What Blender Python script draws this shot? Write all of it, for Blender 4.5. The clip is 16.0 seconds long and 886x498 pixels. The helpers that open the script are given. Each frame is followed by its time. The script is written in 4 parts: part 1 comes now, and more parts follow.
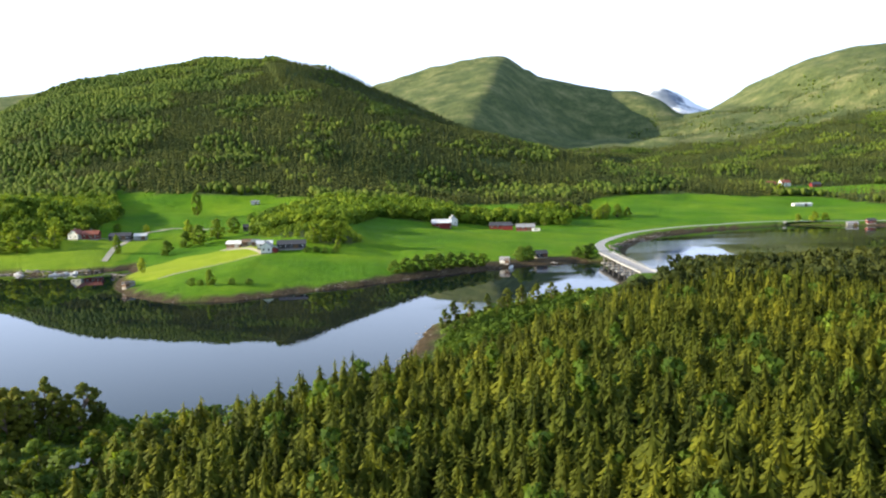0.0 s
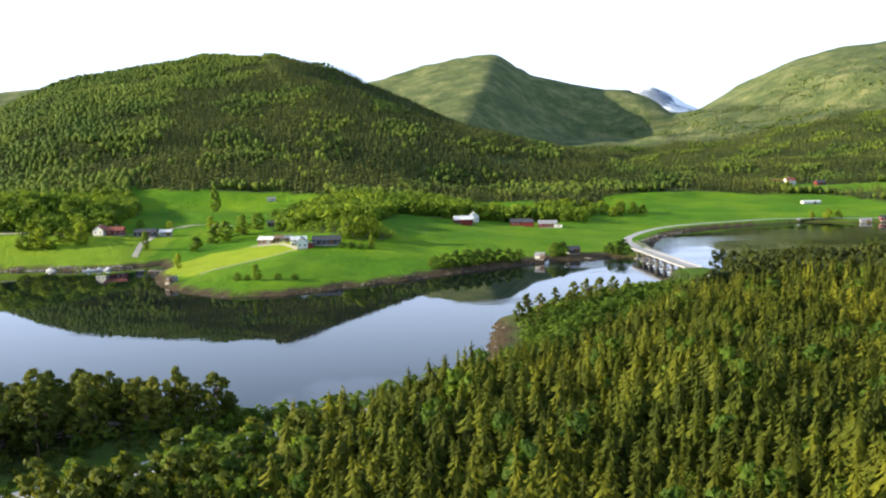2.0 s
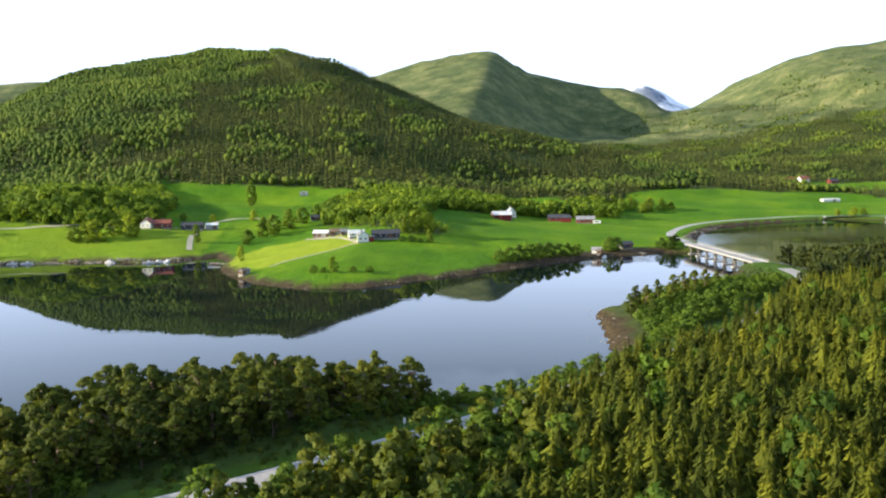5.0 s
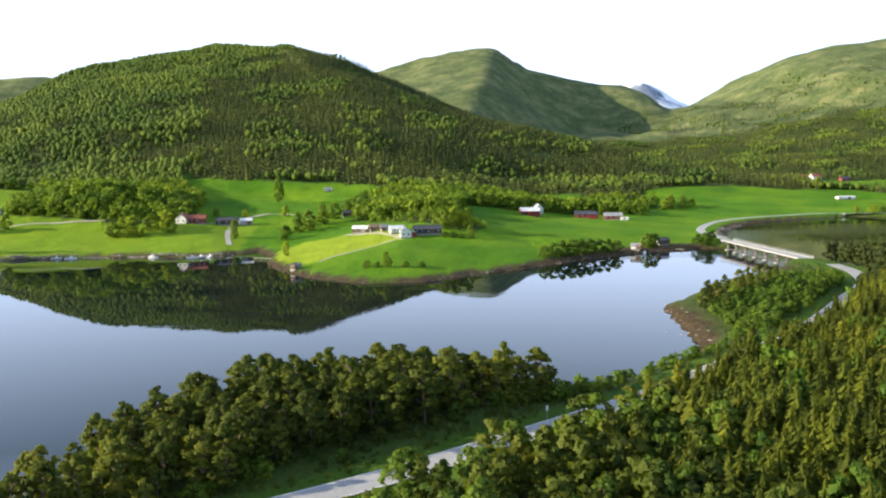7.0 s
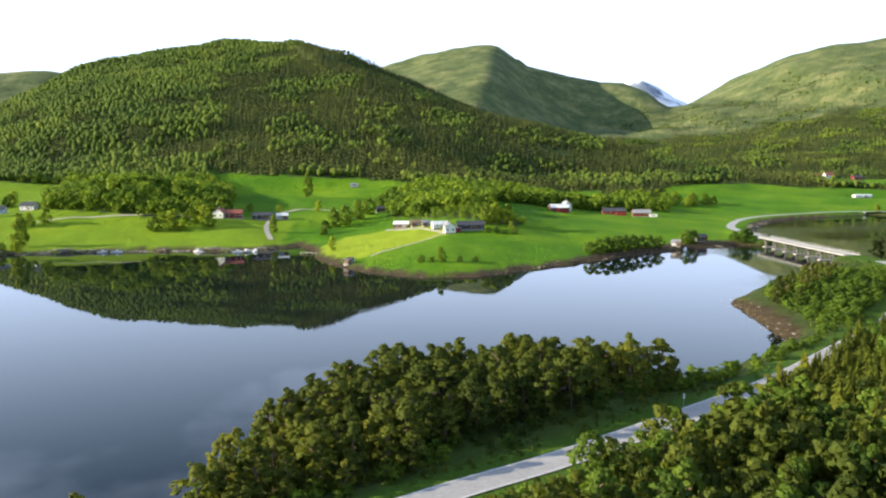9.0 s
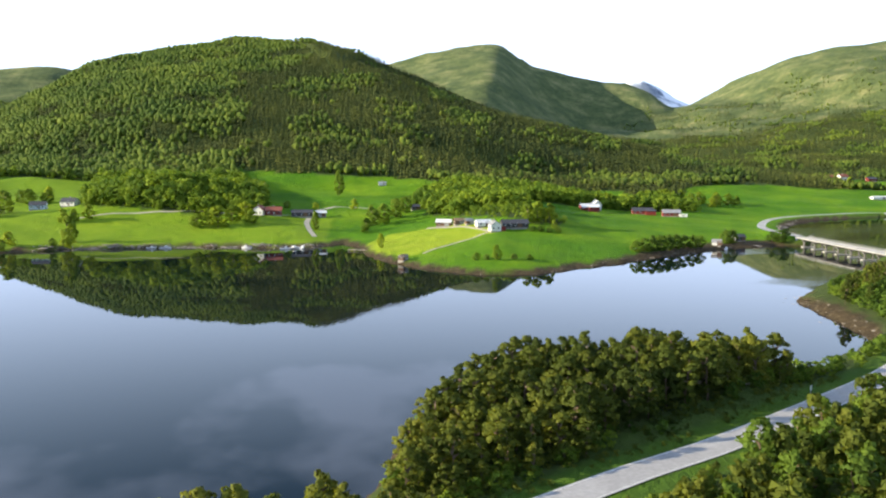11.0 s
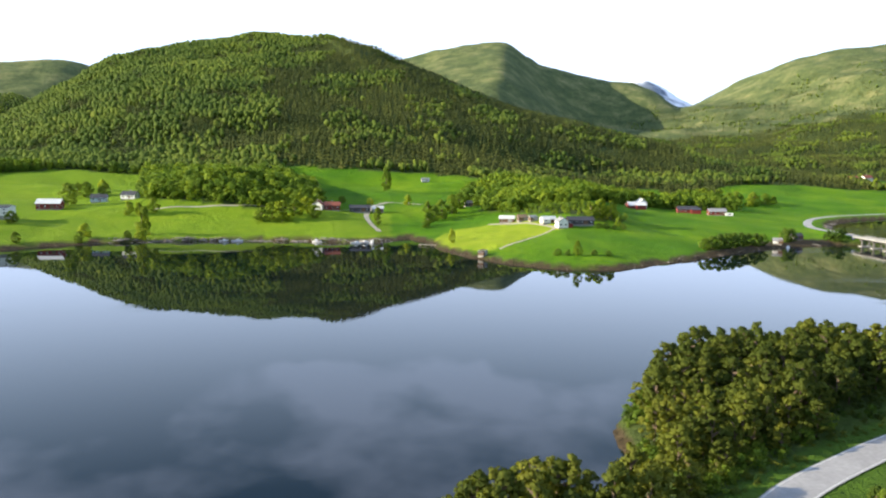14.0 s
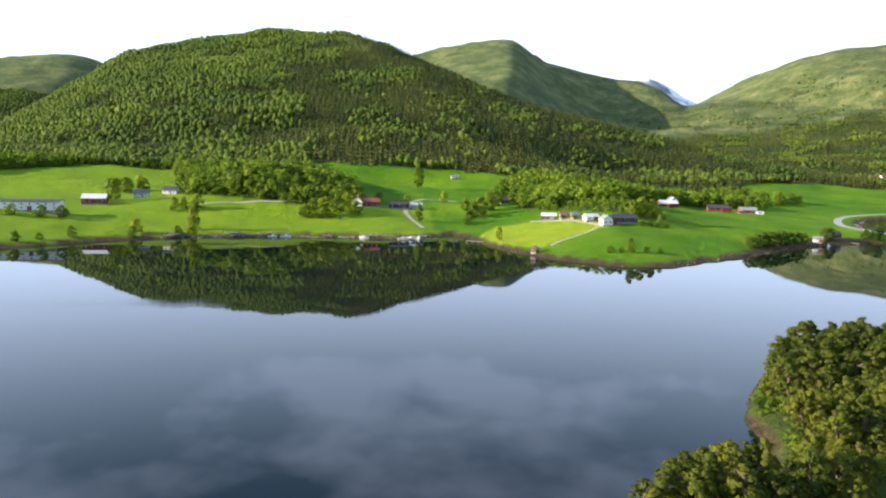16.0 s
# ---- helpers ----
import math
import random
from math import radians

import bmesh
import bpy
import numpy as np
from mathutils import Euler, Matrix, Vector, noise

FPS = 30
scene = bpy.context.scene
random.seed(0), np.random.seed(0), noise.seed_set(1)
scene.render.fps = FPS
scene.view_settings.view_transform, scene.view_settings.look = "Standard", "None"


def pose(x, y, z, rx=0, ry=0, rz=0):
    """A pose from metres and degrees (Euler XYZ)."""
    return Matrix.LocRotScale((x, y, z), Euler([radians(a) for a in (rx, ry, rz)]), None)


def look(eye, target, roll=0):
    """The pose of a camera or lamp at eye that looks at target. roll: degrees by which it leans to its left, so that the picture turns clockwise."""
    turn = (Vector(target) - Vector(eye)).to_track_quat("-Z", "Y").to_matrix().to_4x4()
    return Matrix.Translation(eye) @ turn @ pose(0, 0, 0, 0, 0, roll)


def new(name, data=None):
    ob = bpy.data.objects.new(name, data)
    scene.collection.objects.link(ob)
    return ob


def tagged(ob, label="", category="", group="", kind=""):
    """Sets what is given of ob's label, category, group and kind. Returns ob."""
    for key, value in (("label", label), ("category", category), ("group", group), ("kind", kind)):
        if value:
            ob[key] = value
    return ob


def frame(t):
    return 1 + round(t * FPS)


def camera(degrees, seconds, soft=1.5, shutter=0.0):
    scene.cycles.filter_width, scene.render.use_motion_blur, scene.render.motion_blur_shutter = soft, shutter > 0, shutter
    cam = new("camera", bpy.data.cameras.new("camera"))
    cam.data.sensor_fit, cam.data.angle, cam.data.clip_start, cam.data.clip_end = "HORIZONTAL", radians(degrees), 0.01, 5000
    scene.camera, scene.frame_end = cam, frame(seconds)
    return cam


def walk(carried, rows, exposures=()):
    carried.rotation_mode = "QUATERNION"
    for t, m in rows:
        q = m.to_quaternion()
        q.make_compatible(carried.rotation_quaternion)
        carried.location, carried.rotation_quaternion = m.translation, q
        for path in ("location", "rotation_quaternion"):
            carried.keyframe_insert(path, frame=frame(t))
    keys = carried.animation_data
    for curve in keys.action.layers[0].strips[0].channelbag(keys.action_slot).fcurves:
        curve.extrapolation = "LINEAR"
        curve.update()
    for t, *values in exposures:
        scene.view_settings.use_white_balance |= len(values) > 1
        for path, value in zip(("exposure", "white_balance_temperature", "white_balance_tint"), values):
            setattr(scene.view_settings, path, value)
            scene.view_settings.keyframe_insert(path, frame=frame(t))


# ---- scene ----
cam = camera(56.2, 16.0, soft=2.2)
METRES, EYE, TILT, LEAN, TURN = 240.0, 55.6, -5.22, 0.27, 0.0
ROWS = [
    (0.0, 0.0, 0.0, 0.0, -0.0, -0.19, 1.12),
    (0.5, -0.0293, -0.0003, -0.0019, -0.26, -0.17, 1.1),
    (1.5, -0.091, -0.0017, -0.0056, -0.8, -0.2, 1.04),
    (2.0, -0.1202, -0.0079, -0.0045, -1.02, -0.31, 1.11),
    (2.5, -0.1502, -0.0109, -0.0054, -1.23, -0.37, 1.07),
    (3.0, -0.1799, -0.0139, -0.0063, -1.42, -0.4, 1.02),
    (3.5, -0.2096, -0.0177, -0.007, -1.58, -0.42, 0.99),
    (4.0, -0.2395, -0.0212, -0.0078, -1.74, -0.44, 0.92),
    (6.5, -0.3889, -0.044, -0.0077, -2.48, -0.76, 0.67),
    (7.0, -0.4199, -0.0479, -0.0085, -2.59, -0.8, 0.64),
    (7.5, -0.45, -0.0521, -0.009, -2.69, -0.85, 0.58),
    (8.0, -0.4822, -0.0565, -0.0093, -2.82, -0.9, 0.52),
    (8.5, -0.5139, -0.0613, -0.0096, -2.97, -0.97, 0.46),
    (9.0, -0.5454, -0.0659, -0.01, -3.07, -1.04, 0.35),
    (11.5, -0.705, -0.0948, -0.0119, -3.5, -1.13, -0.12),
    (12.0, -0.7363, -0.0991, -0.0124, -3.57, -1.15, -0.2),
    (12.5, -0.7677, -0.1031, -0.0134, -3.66, -1.2, -0.3),
    (13.0, -0.7992, -0.1072, -0.0145, -3.72, -1.24, -0.4),
    (13.5, -0.831, -0.1119, -0.0149, -3.77, -1.28, -0.5),
    (14.0, -0.8629, -0.117, -0.016, -3.81, -1.32, -0.6),
    (14.5, -0.8946, -0.1217, -0.0168, -3.87, -1.36, -0.71),
    (15.0, -0.9264, -0.1269, -0.0177, -3.92, -1.43, -0.81),
    (15.5, -0.9581, -0.1326, -0.0183, -3.94, -1.48, -0.89),
    (16.0, -0.9889, -0.1385, -0.018, -3.95, -1.54, -0.93),
]
walk(cam, [(t, pose(0, 0, EYE, TILT, LEAN, TURN) @ pose(METRES * x, METRES * y, METRES * z, 90 + pitch, roll, yaw)) for t, x, y, z, yaw, pitch, roll in ROWS])

# ---------------------------------------------------------------- daylight
SUN_FROM = Vector((-0.95, -0.08, 0.30)).normalized()
scene.view_settings.exposure = 1.3
world = bpy.data.worlds.new("daylight")
scene.world = world
world.use_nodes = True
wn, wl = world.node_tree.nodes, world.node_tree.links
sky = wn.new("ShaderNodeTexSky")
sky.sky_type, sky.sun_disc = "NISHITA", False
sky.sun_elevation, sky.sun_rotation = math.asin(SUN_FROM.z), math.atan2(SUN_FROM.x, SUN_FROM.y)
sky.air_density, sky.dust_density, sky.ozone_density = 1.3, 0.6, 3.0
sky_coord, sky_map, sky_noise, sky_ramp = (wn.new("ShaderNodeTexCoord"), wn.new("ShaderNodeMapping"), wn.new("ShaderNodeTexNoise"), wn.new("ShaderNodeValToRGB"))
sky_map.inputs["Scale"].default_value = (1.5, 1.5, 3.6)
sky_noise.inputs["Scale"].default_value, sky_noise.inputs["Detail"].default_value, sky_noise.inputs["Roughness"].default_value = 1.7, 5.0, 0.55
sky_ramp.color_ramp.elements[0].position, sky_ramp.color_ramp.elements[1].position = 0.45, 0.60
sky_ramp.color_ramp.elements[0].color, sky_ramp.color_ramp.elements[1].color = (0.0, 0.0, 0.0, 1), (0.72, 0.72, 0.72, 1)
# thin bright cloud: closed towards the horizon, broken higher up
sky_split, sky_low, sky_thin = wn.new("ShaderNodeSeparateXYZ"), wn.new("ShaderNodeMapRange"), wn.new("ShaderNodeMath")
sky_low.inputs["From Min"].default_value, sky_low.inputs["From Max"].default_value = 0.14, 0.38
sky_low.inputs["To Min"].default_value, sky_low.inputs["To Max"].default_value = 0.95, 0.0
sky_thin.operation, sky_thin.use_clamp = "MAXIMUM", True
sky_mix = wn.new("ShaderNodeMix")
sky_mix.data_type = "RGBA"
sky_mix.inputs["B"].default_value = (6.2, 7.6, 10.4, 1)
wl.new(sky_coord.outputs["Generated"], sky_map.inputs["Vector"])
wl.new(sky_coord.outputs["Generated"], sky_split.inputs["Vector"])
wl.new(sky_split.outputs["Z"], sky_low.inputs["Value"])
wl.new(sky_map.outputs["Vector"], sky_noise.inputs["Vector"])
wl.new(sky_noise.outputs["Fac"], sky_ramp.inputs["Fac"])
wl.new(sky_low.outputs["Result"], sky_thin.inputs[0])
wl.new(sky_ramp.outputs["Color"], sky_thin.inputs[1])
wl.new(sky_thin.outputs["Value"], sky_mix.inputs["Factor"])
wl.new(sky.outputs["Color"], sky_mix.inputs["A"])
wl.new(sky_mix.outputs["Result"], wn["Background"].inputs["Color"])
wn["Background"].inputs["Strength"].default_value = 0.09
sun = new("sun", bpy.data.lights.new("sun", "SUN"))
sun.data.energy, sun.data.angle, sun.data.color = 5.0, radians(0.6), (1.0, 0.87, 0.63)
sun.matrix_world = look(SUN_FROM * 500, (0, 0, 0))


# ---------------------------------------------------------------- materials
def material(name, rough=0.8, gloss=0.3, metal=0.0):
    m = bpy.data.materials.new(name)
    m.use_nodes = True
    b = m.node_tree.nodes["Principled BSDF"]
    b.inputs["Roughness"].default_value, b.inputs["Specular IOR Level"].default_value, b.inputs["Metallic"].default_value = rough, gloss, metal
    return m, m.node_tree.nodes, m.node_tree.links, b


def noise_node(nodes, links, scale, detail=3.0, rough=0.55, stretch=None):
    """Noise in metres: scale is the size of a feature."""
    c, n = nodes.new("ShaderNodeNewGeometry"), nodes.new("ShaderNodeTexNoise")
    n.inputs["Scale"].default_value, n.inputs["Detail"].default_value, n.inputs["Roughness"].default_value = 1.0 / scale, detail, rough
    if stretch:
        v = nodes.new("ShaderNodeMapping")
        v.inputs["Scale"].default_value = stretch
        links.new(c.outputs["Position"], v.inputs["Vector"])
        links.new(v.outputs["Vector"], n.inputs["Vector"])
    else:
        links.new(c.outputs["Position"], n.inputs["Vector"])
    return n.outputs["Fac"]


def ramp(nodes, links, value, stops):
    r = nodes.new("ShaderNodeValToRGB")
    while len(r.color_ramp.elements) < len(stops):
        r.color_ramp.elements.new(0.5)
    for e, (p, c) in zip(r.color_ramp.elements, stops):
        e.position, e.color = p, (*c, 1)
    links.new(value, r.inputs["Fac"])
    return r.outputs["Color"]


def mixed(nodes, links, fac, a, b, mode="MIX"):
    m = nodes.new("ShaderNodeMix")
    m.data_type, m.blend_type = "RGBA", mode
    for socket, v in ((m.inputs["Factor"], fac), (m.inputs["A"], a), (m.inputs["B"], b)):
        if isinstance(v, (int, float)):
            socket.default_value = v
        elif isinstance(v, tuple):
            socket.default_value = (*v, 1)
        else:
            links.new(v, socket)
    return m.outputs["Result"]


def bumped(nodes, links, b, value, strength, distance):
    n = nodes.new("ShaderNodeBump")
    n.inputs["Strength"].default_value, n.inputs["Distance"].default_value = strength, distance
    links.new(value, n.inputs["Height"])
    links.new(n.outputs["Normal"], b.inputs["Normal"])


def plain(name, colour, dark=0.75, rough=0.75, size=1.2, gloss=0.3, metal=0.0, stretch=None):
    """Paint, wood or stone of one colour, uneven at two scales."""
    m, n, l, b = material(name, rough, gloss, metal)
    big = ramp(n, l, noise_node(n, l, size * 3, 3, 0.6), [(0.3, tuple(c * dark for c in colour)), (0.7, colour)])
    fine = ramp(n, l, noise_node(n, l, size * 0.25, 4, 0.6, stretch), [(0.3, (0.78, 0.78, 0.78)), (0.7, (1.0, 1.0, 1.0))])
    l.new(mixed(n, l, 1.0, big, fine, "MULTIPLY"), b.inputs["Base Color"])
    bumped(n, l, b, noise_node(n, l, size * 0.2, 3), 0.4, 0.03)
    return m


def foliage(name, low, mid, high, joined, patch=60.0, through_light=0.35):
    """Leaves or needles. joined: many trees in one mesh, varied tree by tree; else varied by object."""
    m, n, l, b = material(name, 0.75, 0.15)
    if joined:
        tone = n.new("ShaderNodeAttribute")
        tone.attribute_name = "tone"
        blur, speck = n.new("ShaderNodeMix"), n.new("ShaderNodeNewGeometry")
        blur.inputs["Factor"].default_value = 0.22
        l.new(tone.outputs["Fac"], blur.inputs["A"])
        l.new(speck.outputs["Random Per Island"], blur.inputs["B"])
        pick = blur.outputs["Result"]
    else:
        pick = n.new("ShaderNodeObjectInfo").outputs["Random"]
    low, mid, high = (tuple(c * k for c, k in zip(tone, (1.42, 1.34, 1.2))) for tone in (low, mid, high))
    tree = ramp(n, l, pick, [(0.0, low), (0.55, mid), (1.0, high)])
    area = ramp(n, l, noise_node(n, l, patch, 3), [(0.35, (0.62, 0.70, 0.68)), (0.65, (1.16, 1.10, 0.95))])
    fine = ramp(n, l, noise_node(n, l, 0.9, 2), [(0.3, (0.7, 0.74, 0.7)), (0.7, (1.12, 1.1, 1.05))])
    colour = mixed(n, l, 1.0, mixed(n, l, 1.0, tree, area, "MULTIPLY"), fine, "MULTIPLY")
    l.new(colour, b.inputs["Base Color"])
    # light that comes through the leaves
    glow, blend = n.new("ShaderNodeBsdfTranslucent"), n.new("ShaderNodeMixShader")
    blend.inputs["Fac"].default_value = through_light
    l.new(mixed(n, l, 1.0, colour, (1.5, 1.4, 0.8), "MULTIPLY"), glow.inputs["Color"])
    l.new(b.outputs["BSDF"], blend.inputs[1])
    l.new(glow.outputs["BSDF"], blend.inputs[2])
    l.new(blend.outputs["Shader"], n["Material Output"].inputs["Surface"])
    return m


SPRUCE = foliage("spruce_needles", (0.036, 0.050, 0.008), (0.078, 0.098, 0.012), (0.150, 0.168, 0.017), False, 60, 0.42)
SPRUCE_ALL = foliage("spruce_needles_joined", (0.036, 0.050, 0.008), (0.078, 0.098, 0.012), (0.150, 0.168, 0.017), True, 60, 0.42)
PINE = foliage("pine_needles", (0.038, 0.056, 0.011), (0.062, 0.084, 0.014), (0.094, 0.112, 0.019), False)
PINE_ALL = foliage("pine_needles_joined", (0.038, 0.056, 0.011), (0.062, 0.084, 0.014), (0.094, 0.112, 0.019), True)
LEAF = foliage("broad_leaves", (0.045, 0.080, 0.014), (0.068, 0.116, 0.017), (0.098, 0.152, 0.024), False)
LEAF_ALL = foliage("broad_leaves_joined", (0.036, 0.072, 0.013), (0.066, 0.118, 0.016), (0.115, 0.175, 0.024), True)
DARK_PINE = foliage("old_pine_needles", (0.028, 0.040, 0.014), (0.045, 0.059, 0.018), (0.068, 0.082, 0.023), True, 130)
# bluer than the near needles: distance haze put into the colour
CONIFER_FAR = foliage("far_conifers", (0.038, 0.054, 0.019), (0.060, 0.079, 0.024), (0.088, 0.106, 0.030), True, 130)
LEAF_FAR = foliage("far_broad_leaves", (0.070, 0.112, 0.024), (0.094, 0.144, 0.027), (0.126, 0.172, 0.033), True, 130, 0.45)
LEAF_MEADOW = foliage("meadow_wood_leaves", (0.062, 0.112, 0.015), (0.105, 0.172, 0.018), (0.17, 0.24, 0.026), True, 40)
LEAF_FIELD = foliage("field_tree_leaves", (0.080, 0.130, 0.014), (0.125, 0.185, 0.018), (0.19, 0.25, 0.024), False, 40)
BARK = plain("bark", (0.17, 0.12, 0.085), 0.6, 0.9, 0.6)


def water_material():
    m, n, l, b = material("fjord_water", 0.03, 0.43)
    b.inputs["Base Color"].default_value = (0.0007, 0.003, 0.007, 1)
    b.inputs["IOR"].default_value = 1.33
    # still water with wind-ruffled patches, more of them in the open channel
    where, spot = n.new("ShaderNodeNewGeometry"), n.new("ShaderNodeSeparateXYZ")
    l.new(where.outputs["Position"], spot.inputs["Vector"])
    channel, windy = n.new("ShaderNodeMapRange"), n.new("ShaderNodeMath")
    channel.inputs["From Min"].default_value, channel.inputs["From Max"].default_value = -20, 70
    channel.inputs["To Min"].default_value, channel.inputs["To Max"].default_value = 0.0, 0.13
    l.new(spot.outputs["X"], channel.inputs["Value"])
    l.new(channel.outputs["Result"], windy.inputs[0])
    l.new(noise_node(n, l, 85, 4, 0.55, (0.38, 1.2, 1)), windy.inputs[1])
    patch = windy.outputs["Value"]
    l.new(ramp(n, l, patch, [(0.58, (0.016, 0.016, 0.016)), (0.70, (0.10, 0.10, 0.10))]), b.inputs["Roughness"])
    ripple = n.new("ShaderNodeBump")
    ripple.inputs["Distance"].default_value = 0.06
    l.new(ramp(n, l, patch, [(0.58, (0.02, 0.02, 0.02)), (0.70, (0.45, 0.45, 0.45))]), ripple.inputs["Strength"])
    l.new(noise_node(n, l, 2.0, 3, 0.5, (0.6, 1.3, 1)), ripple.inputs["Height"])
    l.new(ripple.outputs["Normal"], b.inputs["Normal"])
    return m


def ground_material():
    """Meadow grass, forest floor, shore and mountain heath, told apart by a painted mask on the land and by height."""
    m, n, l, b = material("land", 0.95, 0.1)
    mask = n.new("ShaderNodeAttribute")
    mask.attribute_name = "cover"
    split = n.new("ShaderNodeSeparateColor")
    l.new(mask.outputs["Color"], split.inputs["Color"])
    grass = ramp(n, l, noise_node(n, l, 38, 4, 0.6), [(0.3, (0.056, 0.150, 0.003)), (0.5, (0.084, 0.196, 0.004)), (0.75, (0.140, 0.245, 0.008))])
    blades = ramp(n, l, noise_node(n, l, 2.4, 4, 0.65, (1.0, 0.5, 1)), [(0.3, (0.80, 0.82, 0.8)), (0.7, (1.08, 1.06, 1.0))])
    grass = mixed(n, l, 1.0, grass, blades, "MULTIPLY")
    parcels = ramp(n, l, noise_node(n, l, 120, 2, 0.5, (1.0, 1.6, 1)), [(0.38, (0.80, 0.88, 0.9)), (0.62, (1.16, 1.04, 0.9))])
    grass = mixed(n, l, 1.0, grass, parcels, "MULTIPLY")
    yellower = ramp(n, l, noise_node(n, l, 14, 3), [(0.3, (0.19, 0.275, 0.012)), (0.7, (0.26, 0.325, 0.02))])
    grass = mixed(n, l, split.outputs["Blue"], grass, yellower)
    floor = ramp(n, l, noise_node(n, l, 9, 5, 0.65), [(0.3, (0.034, 0.050, 0.014)), (0.7, (0.072, 0.100, 0.024))])
    # heath tones are dulled and blued to paint in the haze over the peak
    heath = ramp(n, l, noise_node(n, l, 70, 6, 0.68), [(0.3, (0.055, 0.082, 0.034)), (0.5, (0.105, 0.130, 0.050)), (0.72, (0.25, 0.235, 0.11))])
    heath = mixed(n, l, 1.0, heath, ramp(n, l, noise_node(n, l, 11, 5, 0.7), [(0.3, (0.55, 0.6, 0.55)), (0.7, (1.1, 1.1, 1.05))]), "MULTIPLY")
    shore = ramp(n, l, noise_node(n, l, 1.8, 5, 0.7), [(0.3, (0.028, 0.021, 0.012)), (0.58, (0.075, 0.055, 0.030)), (0.85, (0.20, 0.17, 0.13))])
    place = n.new("ShaderNodeNewGeometry")
    xyz = n.new("ShaderNodeSeparateXYZ")
    l.new(place.outputs["Position"], xyz.inputs["Vector"])
    wild = n.new("ShaderNodeMapRange")
    wild.inputs["From Min"].default_value, wild.inputs["From Max"].default_value = 1850, 2350
    l.new(xyz.outputs["Y"], wild.inputs["Value"])
    rest = mixed(n, l, wild.outputs["Result"], floor, heath)
    colour = mixed(n, l, split.outputs["Red"], rest, grass)
    colour = mixed(n, l, split.outputs["Green"], colour, shore)
    snow_spots = n.new("ShaderNodeMath")
    snow_spots.operation = "ADD"
    l.new(noise_node(n, l, 240, 5, 0.6), snow_spots.inputs[0])
    far = n.new("ShaderNodeMapRange")
    far.inputs["From Min"].default_value, far.inputs["From Max"].default_value = 3700, 4000
    far.inputs["To Min"].default_value, far.inputs["To Max"].default_value = -1.0, 0.08
    l.new(xyz.outputs["Y"], far.inputs["Value"])
    l.new(far.outputs["Result"], snow_spots.inputs[1])
    rock = ramp(n, l, noise_node(n, l, 90, 5), [(0.3, (0.12, 0.15, 0.20)), (0.7, (0.24, 0.28, 0.34))])
    cold = n.new("ShaderNodeMapRange")
    cold.inputs["From Min"].default_value, cold.inputs["From Max"].default_value = 3650, 3850
    l.new(xyz.outputs["Y"], cold.inputs["Value"])
    colour = mixed(n, l, cold.outputs["Result"], colour, rock)
    colour = mixed(n, l, ramp(n, l, snow_spots.outputs["Value"], [(0.52, (0, 0, 0)), (0.60, (1, 1, 1))]), colour, (0.82, 0.84, 0.88))
    l.new(colour, b.inputs["Base Color"])
    bumped(n, l, b, noise_node(n, l, 22, 8, 0.75), 1.0, 6.0)
    return m
# ---------------------------------------------------------------- the lie of the land
FAR_SHORE = [(-6000, 0), (-3000, 120), (-1200, 170), (-700, 260), (-520, 355), (-440, 415), (-400, 458), (-359, 482),
             (-281, 492), (-232, 485), (-208, 492), (-194, 512), (-182, 480), (-174, 432), (-149, 386), (-119, 363),
             (-93, 366), (-52, 398), (0, 439), (50, 474), (90, 487), (101, 487), (110, 505), (118, 540), (130, 575),
             (150, 618), (180, 662), (225, 700), (300, 735), (335, 722), (373, 700), (450, 688), (650, 690), (1100, 640), (6000, 700)]
NEAR_SHORE = [(6000, 500), (900, 450), (500, 430), (300, 410), (180, 392), (130, 382), (101, 390), (86, 389), (78, 376),
              (50, 345), (22, 321), (5, 301), (-6, 287), (-11, 251), (-15, 222), (-28, 205), (-46, 189), (-64, 178),
              (-90, 183), (-120, 177), (-143, 162), (-152, 148), (-161, 132), (-164, 115), (-169, 101), (-185, 95), (-204, 86), (-209, 60),
              (-210, 0), (-226, -120), (-400, -300), (-6000, -900)]
FAR_LAND = np.array(FAR_SHORE + [(6000, 6000), (-6000, 6000)], float)
NEAR_LAND = np.array(NEAR_SHORE + [(-6000, -6000), (6000, -6000)], float)
NEAR_ROAD = np.array([(-150, -900), (-178, -400), (-188, -80), (-182, 10), (-168, 58), (-150, 84), (-126, 103), (-103, 118), (-71, 142), (-45, 163), (-15, 192),
                      (17, 224), (54, 271), (80, 305), (93, 335), (97, 362), (96, 392)], float)
FAR_ROAD = np.array([(95, 480), (98, 510), (103, 544), (116, 588), (139, 634), (163, 668), (195, 696), (245, 722), (291, 738),
                     (360, 722), (450, 706), (650, 710), (1000, 690)], float)


def edge_distance(x, y, line, closed=True):
    best = np.full(x.shape, 1e9)
    ends = np.roll(line, -1, 0) if closed else line[1:]
    for (ax, ay), (bx, by) in zip(line, ends):
        dx, dy = bx - ax, by - ay
        t = np.clip(((x - ax) * dx + (y - ay) * dy) / (dx * dx + dy * dy), 0, 1)
        best = np.minimum(best, (x - ax - t * dx) ** 2 + (y - ay - t * dy) ** 2)
    return np.sqrt(best)


def inside(x, y, poly):
    odd = np.zeros(x.shape, bool)
    for (ax, ay), (bx, by) in zip(poly, np.roll(poly, -1, 0)):
        if ay != by:
            odd ^= ((ay > y) != (by > y)) & (x < (bx - ax) * (y - ay) / (by - ay) + ax)
    return odd


